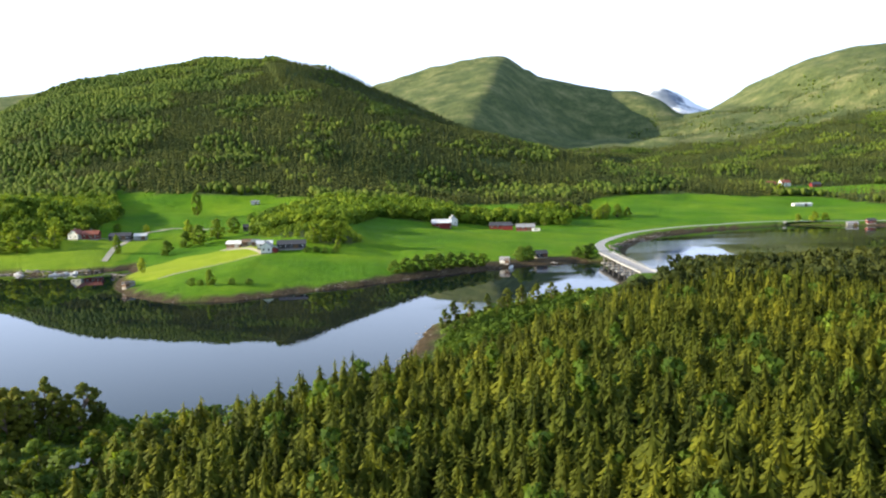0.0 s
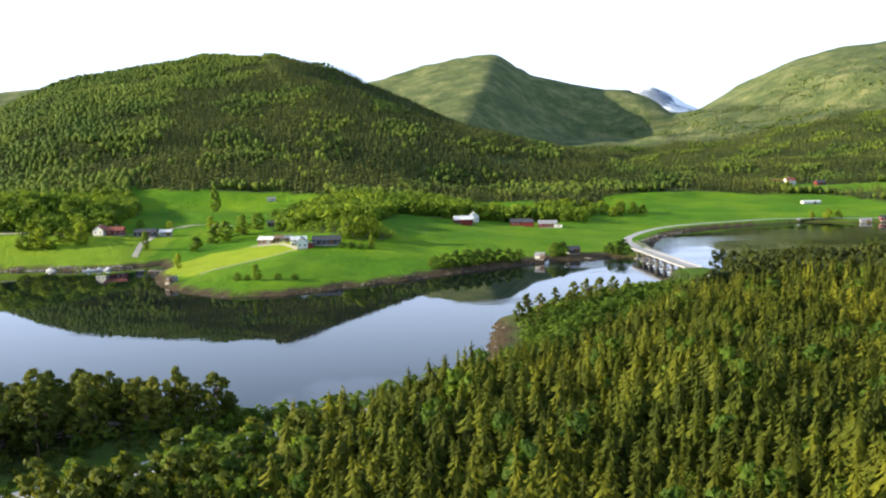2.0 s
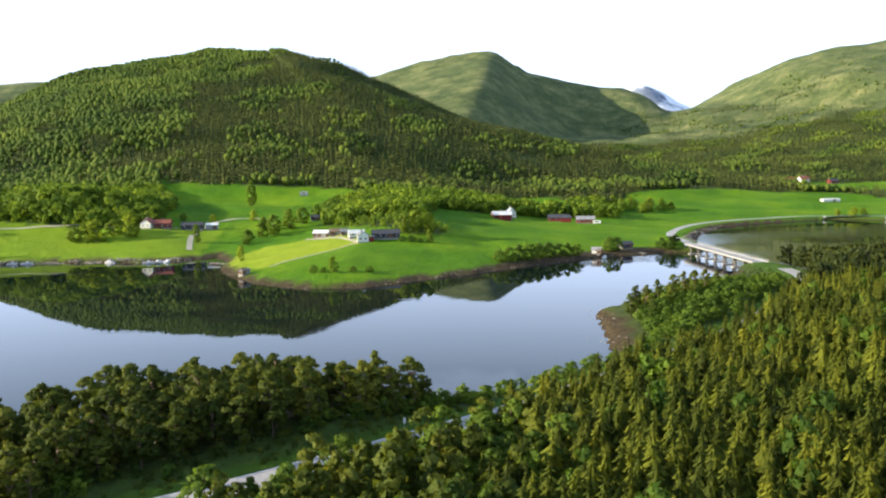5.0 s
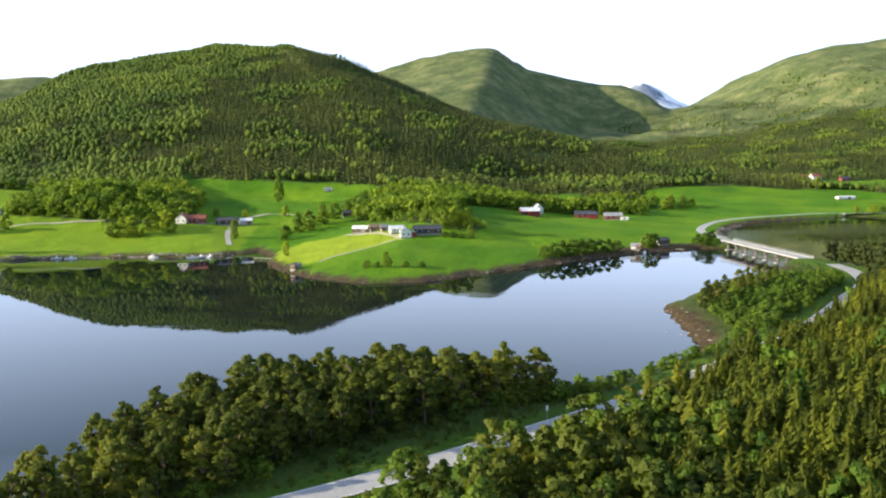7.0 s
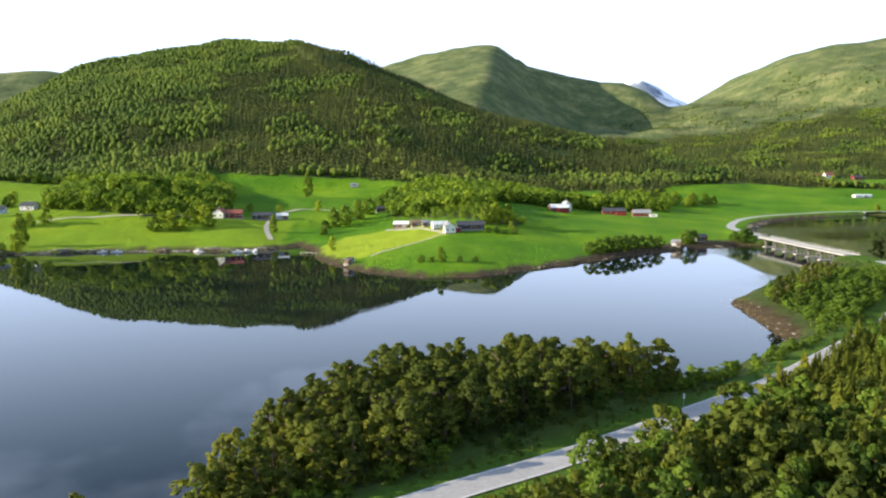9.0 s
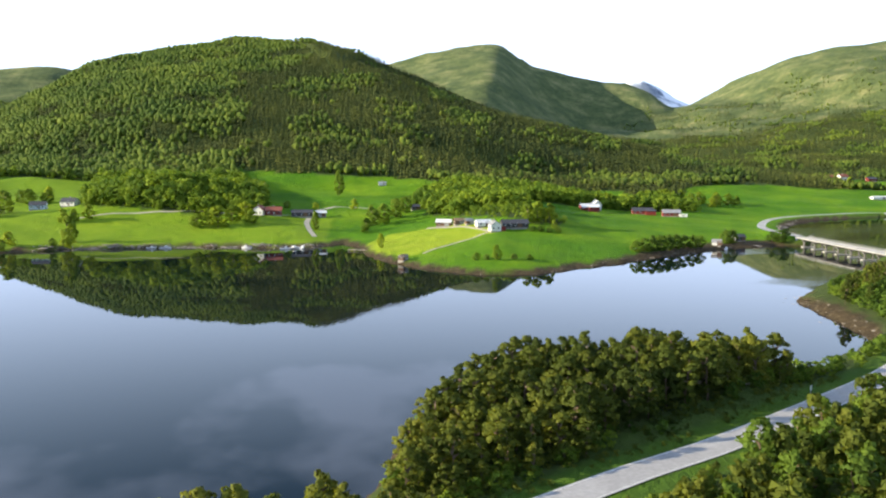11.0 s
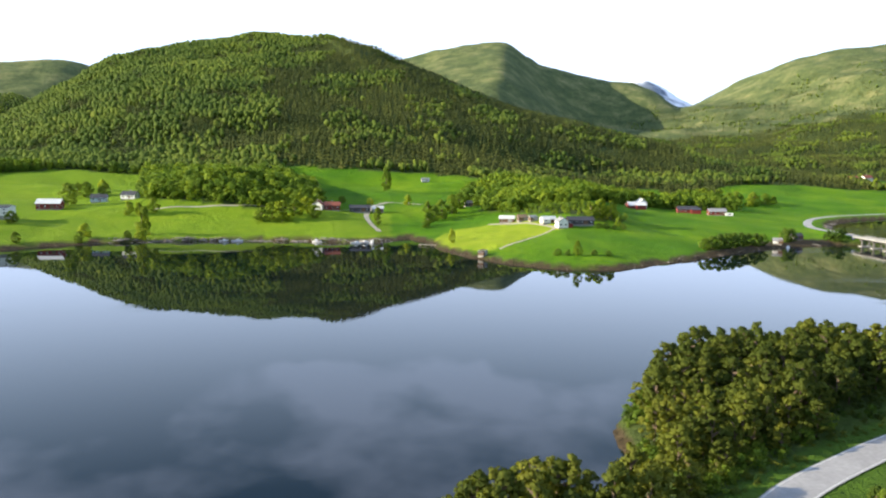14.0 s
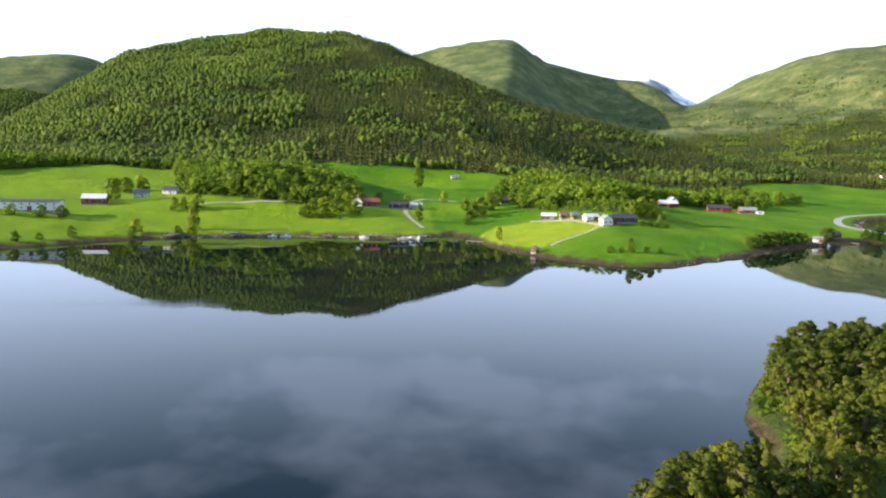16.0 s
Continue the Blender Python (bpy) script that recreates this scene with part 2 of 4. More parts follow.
def wave(x, y, size, seed):
    """Smooth random relief, about -1 to 1, with features of that size."""
    rng = np.random.RandomState(seed)
    total = np.zeros(np.shape(x))
    for k in range(6):
        a, p, s = rng.uniform(0, 2 * math.pi), rng.uniform(0, 2 * math.pi), size * rng.uniform(0.6, 1.6)
        total = total + np.sin((x * math.cos(a) + y * math.sin(a)) * 2 * math.pi / s + p + 1.3 * np.sin((x * math.sin(a) - y * math.cos(a)) * 4 / s + 2 * p))
    return total / 3.2


def ease(v, a, b):
    t = np.clip((v - a) / (b - a), 0, 1)
    return t * t * (3 - 2 * t)


def ridge(x, y, xs, ys, zs, foot, floor, bow=1.0, back=1500.0):
    """A mountain with its crest along x: crest line (xs, ys, zs), foot of its near slope at y = foot."""
    cy, cz = np.interp(x, xs, ys), np.interp(x, xs, zs)
    u = np.clip((y - foot) / np.maximum(cy - foot, 1), 0, 1) ** bow
    v = np.clip((y - cy) / back, 0, 1)
    u = 0.8 * u + 0.2 * u * u * (3 - 2 * u)
    return floor + (cz - floor) * u * (1 - 0.8 * v * v)


def spur(x, y, line, fall_left, fall_right):
    """A rib that runs towards the viewer: line of (x, y, z) with rising y."""
    px, py, pz = np.array(line, float).T
    cx, cz = np.interp(y, py, px), np.interp(y, py, pz)
    d = x - cx
    z = cz - np.where(d > 0, fall_right, fall_left) * (np.sqrt(d * d + 2500) - 50)
    return np.where((y < py[0] - 1) | (y > py[-1] + 1), -50.0, z)


def soft_max(a, b, k):
    return np.maximum(a, b) + np.maximum(k - np.abs(a - b), 0) ** 2 / (4 * k)


def height(x, y):
    x, y = np.asarray(x, float), np.asarray(y, float)
    x, y = np.broadcast_arrays(x, y)
    far, near = inside(x, y, FAR_LAND), inside(x, y, NEAR_LAND)
    d_far, d_near = edge_distance(x, y, FAR_LAND), edge_distance(x, y, NEAR_LAND)
    # far side: meadows that rise from the water, then woods and mountains
    k = 1 - 0.48 * ease(x, -70, 60) - 0.15 * ease(x, 250, 400)
    d = d_far + 2.5 * wave(x, y, 34, 3)
    zf = 0.3 + 1.2 * ease(d, 0, 5) + k * (13.5 * (1 - np.exp(-(np.maximum(d, 0) / 85) ** 1.3)) + 0.022 * np.minimum(d, 400))
    zf = zf + 0.035 * np.maximum(y - 640, 0) * ease(y, 640, 900) * (1 - 0.75 * ease(x, 180, 420) * (1 - ease(y, 820, 1000)))
    zf = zf + 7 * np.exp(-(((x + 82) / 40) ** 2 + ((y - 552) / 45) ** 2)) + 17 * np.exp(-(((x + 335) / 62) ** 2 + ((y - 640) / 55) ** 2))
    zf = zf + 14 * ease(d_far, 150, 420) * (1 - ease(x, -150, 0)) + (1.5 * wave(x, y, 95, 5) + 0.5 * wave(x, y, 41, 15)) * ease(d_far, 12, 90)
    zf = zf + 26 * np.exp(-(((x + 270) / 150) ** 2 + ((y - 930) / 110) ** 2))
    zf = zf + 18 * np.exp(-(((x - 150) / 170) ** 2 + ((y - 1080) / 160) ** 2))
    far_y = ease(y, 760, 1100)
    main = ridge(x, y, [-2400, -1500, -1200, -971, -875, -789, -737, -668, -600, -510, -437, -345, -275, -205, -150, -100, -60, 15, 88, 300, 700],
                 [1500, 1550, 1600, 1660, 1690, 1710, 1725, 1743, 1760, 1780, 1792, 1790, 1777, 1762, 1740, 1720, 1702, 1670, 1634, 1600, 1600],
                 [20, 24, 34, 70, 140, 210, 240, 262, 277, 290, 298, 294, 280, 260, 238, 212, 190, 142, 90, 60, 50], 780, 38, 0.86)
    line = [(-120, 900, 56), (-185, 1140, 128), (-260, 1350, 203), (-330, 1600, 270), (-370, 1800, 302), (-370, 3000, 60)]
    rib = spur(x, y, line, 0.16, 0.20 + 0.22 * ease(y, 1120, 1480))
    beyond = x > np.interp(y, [p[1] for p in line], [p[0] for p in line])
    main = np.where(beyond, np.where(y > 1800, np.minimum(main, rib + 20), rib), np.maximum(main, 0.5 * main + 0.5 * rib - 0.7 * np.maximum(-780 - x, 0)))
    main = main - 0.2 * np.maximum(-0.45 * y - x, 0)
    zf = soft_max(zf, main - 120 * (1 - ease(y, 760, 980)), 12)
    peak = ridge(x, y, [-900, -520, -330, -140, -30, 80, 147, 250, 296, 380, 490, 585, 680, 770, 830, 900, 1000, 1200],
                 [3300] * 18, [270, 325, 375, 426, 458, 484, 495, 495, 462, 428, 404, 382, 362, 354, 328, 280, 222, 160], 2050, 70, 1.25)
    rib = spur(x, y, [(20, 2050, 90), (60, 2300, 190), (130, 2600, 290), (190, 2950, 400), (245, 3300, 500)], 0.26, 0.72)
    peak = np.where(rib > peak, rib, peak - 0.35 * (1 - ease(y, 2600, 3250)) * (peak - np.maximum(rib, 60)))
    peak = peak - 95 * np.exp(-(((x - 520) / 190) ** 2 + ((y - 2850) / 330) ** 2))
    zf = soft_max(zf, peak - 200 * (1 - ease(y, 1900, 2300)), 15)
    snow = ridge(x, y, [600, 950, 1060, 1110, 1173, 1240, 1354, 1480, 1750, 2100], [4450] * 10, [100, 300, 430, 465, 472, 440, 381, 320, 250, 150], 3700, 80)
    zf = np.maximum(zf, snow * ease(y, 3650, 3900))
    left = ridge(x, y, [-4000, -2600, -2100, -1750, -1560, -1446, -1360, -1274, -1200, -1140, -1060, -960, -700], [2700] * 13,
                 [392, 370, 352, 336, 324, 323, 331, 335, 330, 310, 262, 205, 140], 1700, 60, 1.2)
    zf = soft_max(zf, left - 200 * (1 - ease(y, 1500, 1900)), 15)
    right = ridge(x, y, [300, 560, 760, 900, 1023, 1075, 1136, 1200, 1245, 1314, 1374, 1430, 1482, 1590, 1740, 2050, 2400, 3200, 5000],
                  [2900, 3000, 3100, 3150, 3188] + [3200] * 14,
                  [60, 110, 188, 240, 260, 272, 284, 326, 348, 400, 427, 447, 466, 484, 504, 560, 620, 640, 600], 1050, 42, 1.15)
    right = right + ease(y, 1200, 1900) * (1 - ease(y, 2650, 3200)) * 22 * wave(x + 0.4 * y, y, 620, 11)
    zf = soft_max(zf, right - 150 * (1 - ease(y, 950, 1250)), 15)
    rough = ease(y, 900, 1500)
    zf = zf + rough * (4.5 * wave(x, y, 260, 7) + 2.5 * wave(x, y, 110, 8))
    # near side: a low wooded neck of land with the road on it
    e = d_near + 1.6 * wave(x, y, 21, 4)
    zn = 0.25 + 1.6 * ease(e, 0, 4) + 3.0 * (1 - np.exp(-np.maximum(e, 0) / 16)) + 0.8 * wave(x, y, 60, 6) * ease(e, 6, 30)
    zn = zn + 6.5 * ease(x, -50, 40) * ease(e, 15, 80) + 30 * ease(-y, 250, 1200) + 120 * ease(-y, 900, 3000)
    zn = zn + 2.6 * np.exp(-(((x + 118) / 42) ** 2 + ((y - 150) / 17) ** 2))
    out = -0.35 - 3.5 * ease(np.minimum(d_far, d_near), 1, 25)
    z = np.where(far, zf, np.where(near, zn, out))
    for road, level in ((NEAR_ROAD, 5.0), (FAR_ROAD, 3.2)):
        r = edge_distance(x, y, road, False)
        lift = level + (0.6 * ease(y, 300, 385) if level > 4 else 2.4 * (1 - ease(y, 484, 600)))
        z = np.where(far | near, lift - 0.12 + (z - lift + 0.12) * ease(r, 5.5, 15), z)
    return z


def mesh_from(name, verts, faces, mat=None, smooth=False, normals=None):
    me = bpy.data.meshes.new(name)
    verts, faces = np.asarray(verts, np.float32), np.asarray(faces, np.int32)
    sides = faces.shape[1]
    me.vertices.add(len(verts))
    me.vertices.foreach_set("co", verts.ravel())
    me.loops.add(faces.size)
    me.loops.foreach_set("vertex_index", faces.ravel())
    me.polygons.add(len(faces))
    me.polygons.foreach_set("loop_start", np.arange(0, faces.size, sides, dtype=np.int32))
    me.polygons.foreach_set("use_smooth", np.full(len(faces), smooth))
    me.update(calc_edges=True)
    if normals is not None:
        me.attributes.new("custom_normal", "FLOAT_VECTOR", "POINT").data.foreach_set("vector", np.asarray(normals, np.float32).ravel())
    if mat:
        me.materials.append(mat)
    return me


FIELDS = [np.array(p, float) for p in (
    [(-318, 808), (-250, 797), (-180, 800), (-108, 778), (-118, 735), (-140, 690), (-150, 640), (-130, 600), (-150, 575), (-255, 590), (-262, 640), (-272, 700)],
    [(-205, 600), (-150, 600), (-128, 575), (-108, 520), (-72, 494), (-50, 506), (-62, 545), (-68, 580), (-62, 612), (-50, 662), (-10, 664), (20, 690), (60, 690),
     (110, 690), (180, 760), (315, 760), (112, 478), (90, 470), (0, 425), (-52, 385), (-119, 350), (-190, 430), (-215, 520)],
    [(100, 735), (130, 820), (160, 870), (200, 895), (340, 935), (420, 930), (480, 800), (480, 670), (300, 710), (200, 660), (120, 600)],
    [(395, 1015), (420, 960), (520, 930), (600, 960), (560, 1040), (470, 1058), (400, 1056)],
    [(-5, 765), (20, 845), (75, 850), (95, 800), (60, 745)],
    [(-205, 470), (-205, 590), (-255, 590), (-300, 575), (-385, 592), (-402, 640), (-420, 720), (-440, 775), (-520, 772), (-600, 700), (-800, 600), (-700, 230), (-440, 390)],
    [(-122, 104), (-100, 121), (-74, 141), (-58, 152), (-62, 162), (-82, 150), (-110, 132), (-130, 116)])]
YELLOW_FIELD = np.array([(-165, 520), (-112, 508), (-98, 470), (-118, 455), (-150, 420), (-172, 440), (-180, 480)], float)


def in_field(x, y):
    hit = np.zeros(np.shape(x), bool)
    for p in FIELDS:
        hit |= inside(x, y, p)
    return hit & ((((x + 335) / 66) ** 2 + ((y - 645) / 56) ** 2) > 1)


LAND, WATER = ground_material(), water_material()


def build_land():
    fine = np.radians(np.arange(-64, 58.01, 0.28))
    coarse = np.radians(np.concatenate([np.arange(62, 296, 6.0)]))
    turn = np.concatenate([fine, coarse])
    out = np.concatenate([[4, 20, 35], 50 * 1.0118 ** np.arange(0, 391)])
    out = np.append(out[out < 4880], 4880)
    a, r = np.meshgrid(turn, out, indexing="ij")
    x, y = -120 + r * np.sin(a), -80 + r * np.cos(a)
    z = height(x, y)
    na, nr = a.shape
    i, j = np.meshgrid(np.arange(na), np.arange(nr - 1), indexing="ij")
    k = (i + 1) % na
    faces = np.stack([i * nr + j, i * nr + j + 1, k * nr + j + 1, k * nr + j], -1).reshape(-1, 4)
    z[:, 0] = z[:, 0].mean()
    x[:, 0], y[:, 0] = -120, -80
    me = mesh_from("ground", np.stack([x, y, z], -1).reshape(-1, 3), faces, LAND, True)
    near_road = np.minimum(edge_distance(x, y, NEAR_ROAD, False), edge_distance(x, y, FAR_ROAD, False))
    # near-road grass is cut towards the darker floor colour, painting in the pines' shade
    grass = np.maximum(in_field(x, y) * np.where(y < 200, 0.12, 1.0), np.where(y > 450, 1.0, 0.45) * ease(-near_road, -11, -6))
    wet = np.minimum(edge_distance(x, y, FAR_LAND), edge_distance(x, y, NEAR_LAND))
    beach = 2.2 * np.exp(-(((x + 9) / 12) ** 2 + ((y - 258) / 45) ** 2))
    bank = 0.75 * (y > 340) + 0.6 * ease(x, -60, 0) * (y > 340)
    shore = (1 - ease(z + 0.3 * wave(x, y, 13, 9) - beach - bank, 0.9, 1.5)) * (wet < 16)
    cover = np.stack([grass * 1.0, np.clip(shore, 0, 1), np.maximum(inside(x, y, YELLOW_FIELD) * 1.0, 0.4 * inside(x, y, FIELDS[5])), np.ones_like(x)], -1)
    me.color_attributes.new("cover", "FLOAT_COLOR", "POINT").data.foreach_set("color", cover.astype(np.float32).ravel())
    tagged(new("ground", me), "green meadows, wooded slopes and mountains round a fjord", "ground", kind="structure")
    ring = np.radians(np.arange(0, 360, 6))
    verts = [(0, 0, 0)] + [(4700 * math.cos(v), 4700 * math.sin(v), 0) for v in ring]
    tris = [(0, 1 + n, 1 + (n + 1) % len(ring)) for n in range(len(ring))]
    tagged(new("water", mesh_from("water", verts, tris, WATER)), "calm dark fjord water mirroring sky and hills", "water", kind="structure")


build_land()


# ---------------------------------------------------------------- trees
def rounded(verts, tris, normals):
    """A crown whose leaves are turned outwards and shade as the clumps that they belong to."""
    v, f, n = np.asarray(verts, float), np.array(tris), np.asarray(normals, float)
    n = n / (np.linalg.norm(n, axis=1)[:, None] + 1e-6)
    face = np.cross(v[f[:, 1]] - v[f[:, 0]], v[f[:, 2]] - v[f[:, 0]])
    wrong = (face * n[f].sum(1)).sum(1) < 0
    f[wrong] = f[wrong][:, ::-1]
    return v, f, n


def cone_normals(verts):
    v = np.asarray(verts, float)
    r = np.hypot(v[:, 0], v[:, 1])[:, None] + 1e-6
    return np.hstack([v[:, :2] / r * np.minimum(r / 0.03, 1), np.full((len(v), 1), 0.42)])


def cone_tree(rng, layers, points, spread=0.22, droop=0.10):
    """A spruce of height 1: jagged skirts of branches, one above another."""
    verts, tris = [], []
    for k in range(layers):
        f = k / layers
        z0, r = 0.06 + 0.90 * f ** 0.92, spread * (1 - f) ** 0.85 * rng.uniform(0.85, 1.12) + 0.012
        top = min(z0 + 0.30 * (1 - 0.5 * f) * 0.62 + 0.05, 1.0)
        base, spin = len(verts), rng.uniform(0, 6.28)
        verts.append((rng.normal(0, 0.006), rng.normal(0, 0.006), top))
        for p in range(2 * points):
            a = spin + math.pi * p / points
            q = r * (rng.uniform(0.85, 1.25) if p % 2 == 0 else rng.uniform(0.42, 0.6))
            verts.append((q * math.cos(a), q * math.sin(a), z0 - (droop * r if p % 2 == 0 else -0.35 * r) + rng.normal(0, 0.008)))
        tris += [(base, base + 1 + p, base + 1 + (p + 1) % (2 * points)) for p in range(2 * points)]
    return rounded(verts, tris, cone_normals(verts) + rng.normal(0, 0.22, (len(verts), 3)))


def spruce_tree(rng, layers, boughs, spread):
    """A near spruce of height 1: a thin core with many drooping boughs of needles."""
    verts, tris = [], []
    for k in range(7):
        a, b = 0.9 * k, 0.9 * (k + 1)
        base = len(verts)
        verts += [(0.45 * spread * math.cos(a), 0.45 * spread * math.sin(a), 0.06), (0.45 * spread * math.cos(b), 0.45 * spread * math.sin(b), 0.06), (0, 0, 0.97)]
        tris.append((base, base + 1, base + 2))
    for k in range(layers):
        f = (k + 0.4) / layers
        z0, r = 0.05 + 0.93 * f, spread * (1 - f) ** 0.8 + 0.014
        for p in range(max(4, int(boughs * (1 - 0.45 * f)))):
            a, q = rng.uniform(0, 6.28), r * rng.uniform(0.72, 1.2)
            h = z0 + rng.normal(0, 0.35 / layers)
            w = q * rng.uniform(0.13, 0.26)
            c, d = math.cos(a), math.sin(a)
            tip, root = (q * c, q * d, h - 0.30 * q), (0.12 * q * c, 0.12 * q * d, h + 0.42 * q)
            m = 0.62 * q
            base = len(verts)
            verts += [root, (m * c - w * d, m * d + w * c, h - 0.22 * q), tip, (m * c + w * d, m * d - w * c, h - 0.22 * q)]
            tris += [(base, base + 1, base + 2), (base, base + 2, base + 3)]
    verts += [(-0.008, 0, 0.9), (0.008, 0, 0.9), (0, 0, 1.03)]
    tris.append((len(verts) - 3, len(verts) - 2, len(verts) - 1))
    return rounded(verts, tris, cone_normals(verts) + rng.normal(0, 0.30, (len(verts), 3)))


def leafy_tree(rng, puffs, cards, width=0.30, low=0.35, card=0.085, squash=0.75):
    """A crown of height 1 made of leaf clumps round many small boughs."""
    verts, tris, normals = [], [], []
    heart = np.array((0, 0, 0.5 * (low + 0.85)))
    for k in range(puffs):
        a, f = rng.uniform(0, 6.28), (k + 0.5) / puffs
        bow = math.sin(math.pi * min(0.16 + 0.84 * f, 0.97)) ** 0.7
        q = width * bow * math.sqrt(rng.uniform(0.15, 1.0))
        centre = np.array((q * math.cos(a), q * math.sin(a), low + (0.97 - low) * f * 0.95))
        size = rng.uniform(0.7, 1.3) * width * (1.6 / puffs ** 0.5)
        for _ in range(cards):
            n = rng.normal(0, 1, 3)
            n /= np.linalg.norm(n) + 1e-6
            n[2] = abs(n[2]) * 0.9 - 0.25 if rng.rand() < 0.8 else n[2]
            p = centre + n * size * rng.uniform(0.62, 1.12) * (1, 1, squash)
            side = np.cross(n + rng.normal(0, 0.35, 3), rng.normal(0, 1, 3))
            side /= np.linalg.norm(side) + 1e-6
            up = np.cross(n, side)
            c = card * rng.uniform(0.7, 1.4)
            base = len(verts)
            verts += [p - side * c, p + side * c, p + up * c * 1.5]
            tris.append((base, base + 1, base + 2))
            whole = (p - heart) * (1 / width, 1 / width, 2 / (1 - low))
            normals += [n + 0.75 * whole + (0, 0, 0.15)] * 3
    return rounded(verts, tris, np.array(normals) + rng.normal(0, 0.12, (len(verts), 3)))


def blob_tree(rng, width=0.30, low=0.12):
    """A far tree of height 1: one lumpy crown."""
    g = (1 + 5 ** 0.5) / 2
    v = np.array([(-1, g, 0), (1, g, 0), (-1, -g, 0), (1, -g, 0), (0, -1, g), (0, 1, g), (0, -1, -g), (0, 1, -g), (g, 0, -1), (g, 0, 1), (-g, 0, -1), (-g, 0, 1)], float)
    v /= np.linalg.norm(v[0])
    f = [(0, 11, 5), (0, 5, 1), (0, 1, 7), (0, 7, 10), (0, 10, 11), (1, 5, 9), (5, 11, 4), (11, 10, 2), (10, 7, 6), (7, 1, 8),
         (3, 9, 4), (3, 4, 2), (3, 2, 6), (3, 6, 8), (3, 8, 9), (4, 9, 5), (2, 4, 11), (6, 2, 10), (8, 6, 7), (9, 8, 1)]
    v = v * rng.uniform(0.72, 1.25, (12, 1))
    return rounded(v * (width, width, 0.5 * (1 - low)) + (0, 0, 0.5 * (1 + low)), f, v + rng.normal(0, 0.1, (12, 3)))


def trunk_mesh(rng, thick, top, limbs=0):
    """A tapered, slightly bent trunk in one piece, with limbs that grow out of it."""
    verts, tris, levels = [], [], 12
    bend = np.cumsum(rng.normal(0, 0.008, (levels, 2)), 0)
    for k in range(levels):
        f = k / (levels - 1)
        r = thick * (1 - 0.82 * f)
        for s in range(5):
            verts.append((bend[k, 0] + r * math.cos(1.2566 * s), bend[k, 1] + r * math.sin(1.2566 * s), -0.06 + (top + 0.06) * f))
    taken = {(rng.randint(4, levels - 2), rng.randint(0, 5)) for _ in range(limbs)}
    for k in range(levels - 1):
        for s in range(5):
            a, b = 5 * k + s, 5 * k + (s + 1) % 5
            if (k, s) in taken:
                ang, tip = 1.2566 * (s + 0.5), len(verts)
                verts.append((0.11 * math.cos(ang), 0.11 * math.sin(ang), top * (k + 1) / (levels - 1) + 0.05))
                tris += [(a, b, tip), (b, b + 5, tip), (b + 5, a + 5, tip), (a + 5, a, tip)]
            else:
                tris += [(a, b, b + 5), (a, b + 5, a + 5)]
    return np.array(verts), np.array(tris)


def scattered(x0, x1, y0, y1, step, seed, jitter=0.42):
    rng = np.random.RandomState(seed)
    x, y = np.meshgrid(np.arange(x0, x1, step), np.arange(y0, y1, step))
    x, y = x.ravel(), y.ravel()
    return x + rng.uniform(-jitter, jitter, x.size) * step, y + rng.uniform(-jitter, jitter, x.size) * step


def joined(name, shapes, x, y, z, tall, wide, seed, mat, label):
    """Many trees in one mesh: each place takes one of the shapes, turned and scaled."""
    rng = np.random.RandomState(seed)
    pick, turn = rng.randint(0, len(shapes), len(x)), rng.uniform(0, 6.28, len(x))
    vs, fs, ns, tones, base = [], [], [], [], 0
    for s, (v, f, n) in enumerate(shapes):
        k = np.nonzero(pick == s)[0]
        if not len(k):
            continue
        c, d = np.cos(turn[k])[:, None], np.sin(turn[k])[:, None]
        w = (tall[k] * wide[k])[:, None]
        vx, vy = w * (c * v[None, :, 0] - d * v[None, :, 1]) + x[k, None], w * (d * v[None, :, 0] + c * v[None, :, 1]) + y[k, None]
        vz = tall[k, None] * v[None, :, 2] + z[k, None]
        vs.append(np.stack([vx, vy, vz], -1).reshape(-1, 3))
        fs.append((f[None] + (np.arange(len(k)) * len(v))[:, None, None] + base).reshape(-1, 3))
        ns.append(np.stack([c * n[None, :, 0] - d * n[None, :, 1], d * n[None, :, 0] + c * n[None, :, 1], np.broadcast_to(n[None, :, 2], vx.shape)], -1).reshape(-1, 3))
        tones.append(np.repeat(rng.rand(len(k)), len(v)))
        base += len(k) * len(v)
    me = mesh_from(name, np.concatenate(vs), np.concatenate(fs), mat, True, np.concatenate(ns))
    me.attributes.new("tone", "FLOAT", "POINT").data.foreach_set("value", np.concatenate(tones).astype(np.float32))
    return tagged(new(name, me), label, "forest", kind="stuff")


def in_sight(x, y, margin=0.0):
    """The wedge of land that the flight looks over."""
    return (x > -262 - 0.66 * (y + 33) - 30 - margin) & (x < 20 + 0.56 * y + 25 + margin) & (y > 5)


RNG = np.random.RandomState(4)
NEAR_CONES = [spruce_tree(RNG, 13, 13, RNG.uniform(0.23, 0.31)) for _ in range(7)]
MID_CONES = [spruce_tree(RNG, 6, 7, RNG.uniform(0.25, 0.33)) for _ in range(6)]
FAR_CONES = [cone_tree(RNG, 3, 3, RNG.uniform(0.20, 0.27)) for _ in range(5)]
FAR_BLOBS = [blob_tree(RNG, RNG.uniform(0.25, 0.36)) for _ in range(8)]
MID_LEAVES = [leafy_tree(RNG, 14, 18, RNG.uniform(0.30, 0.40), 0.14, 0.062) for _ in range(6)]


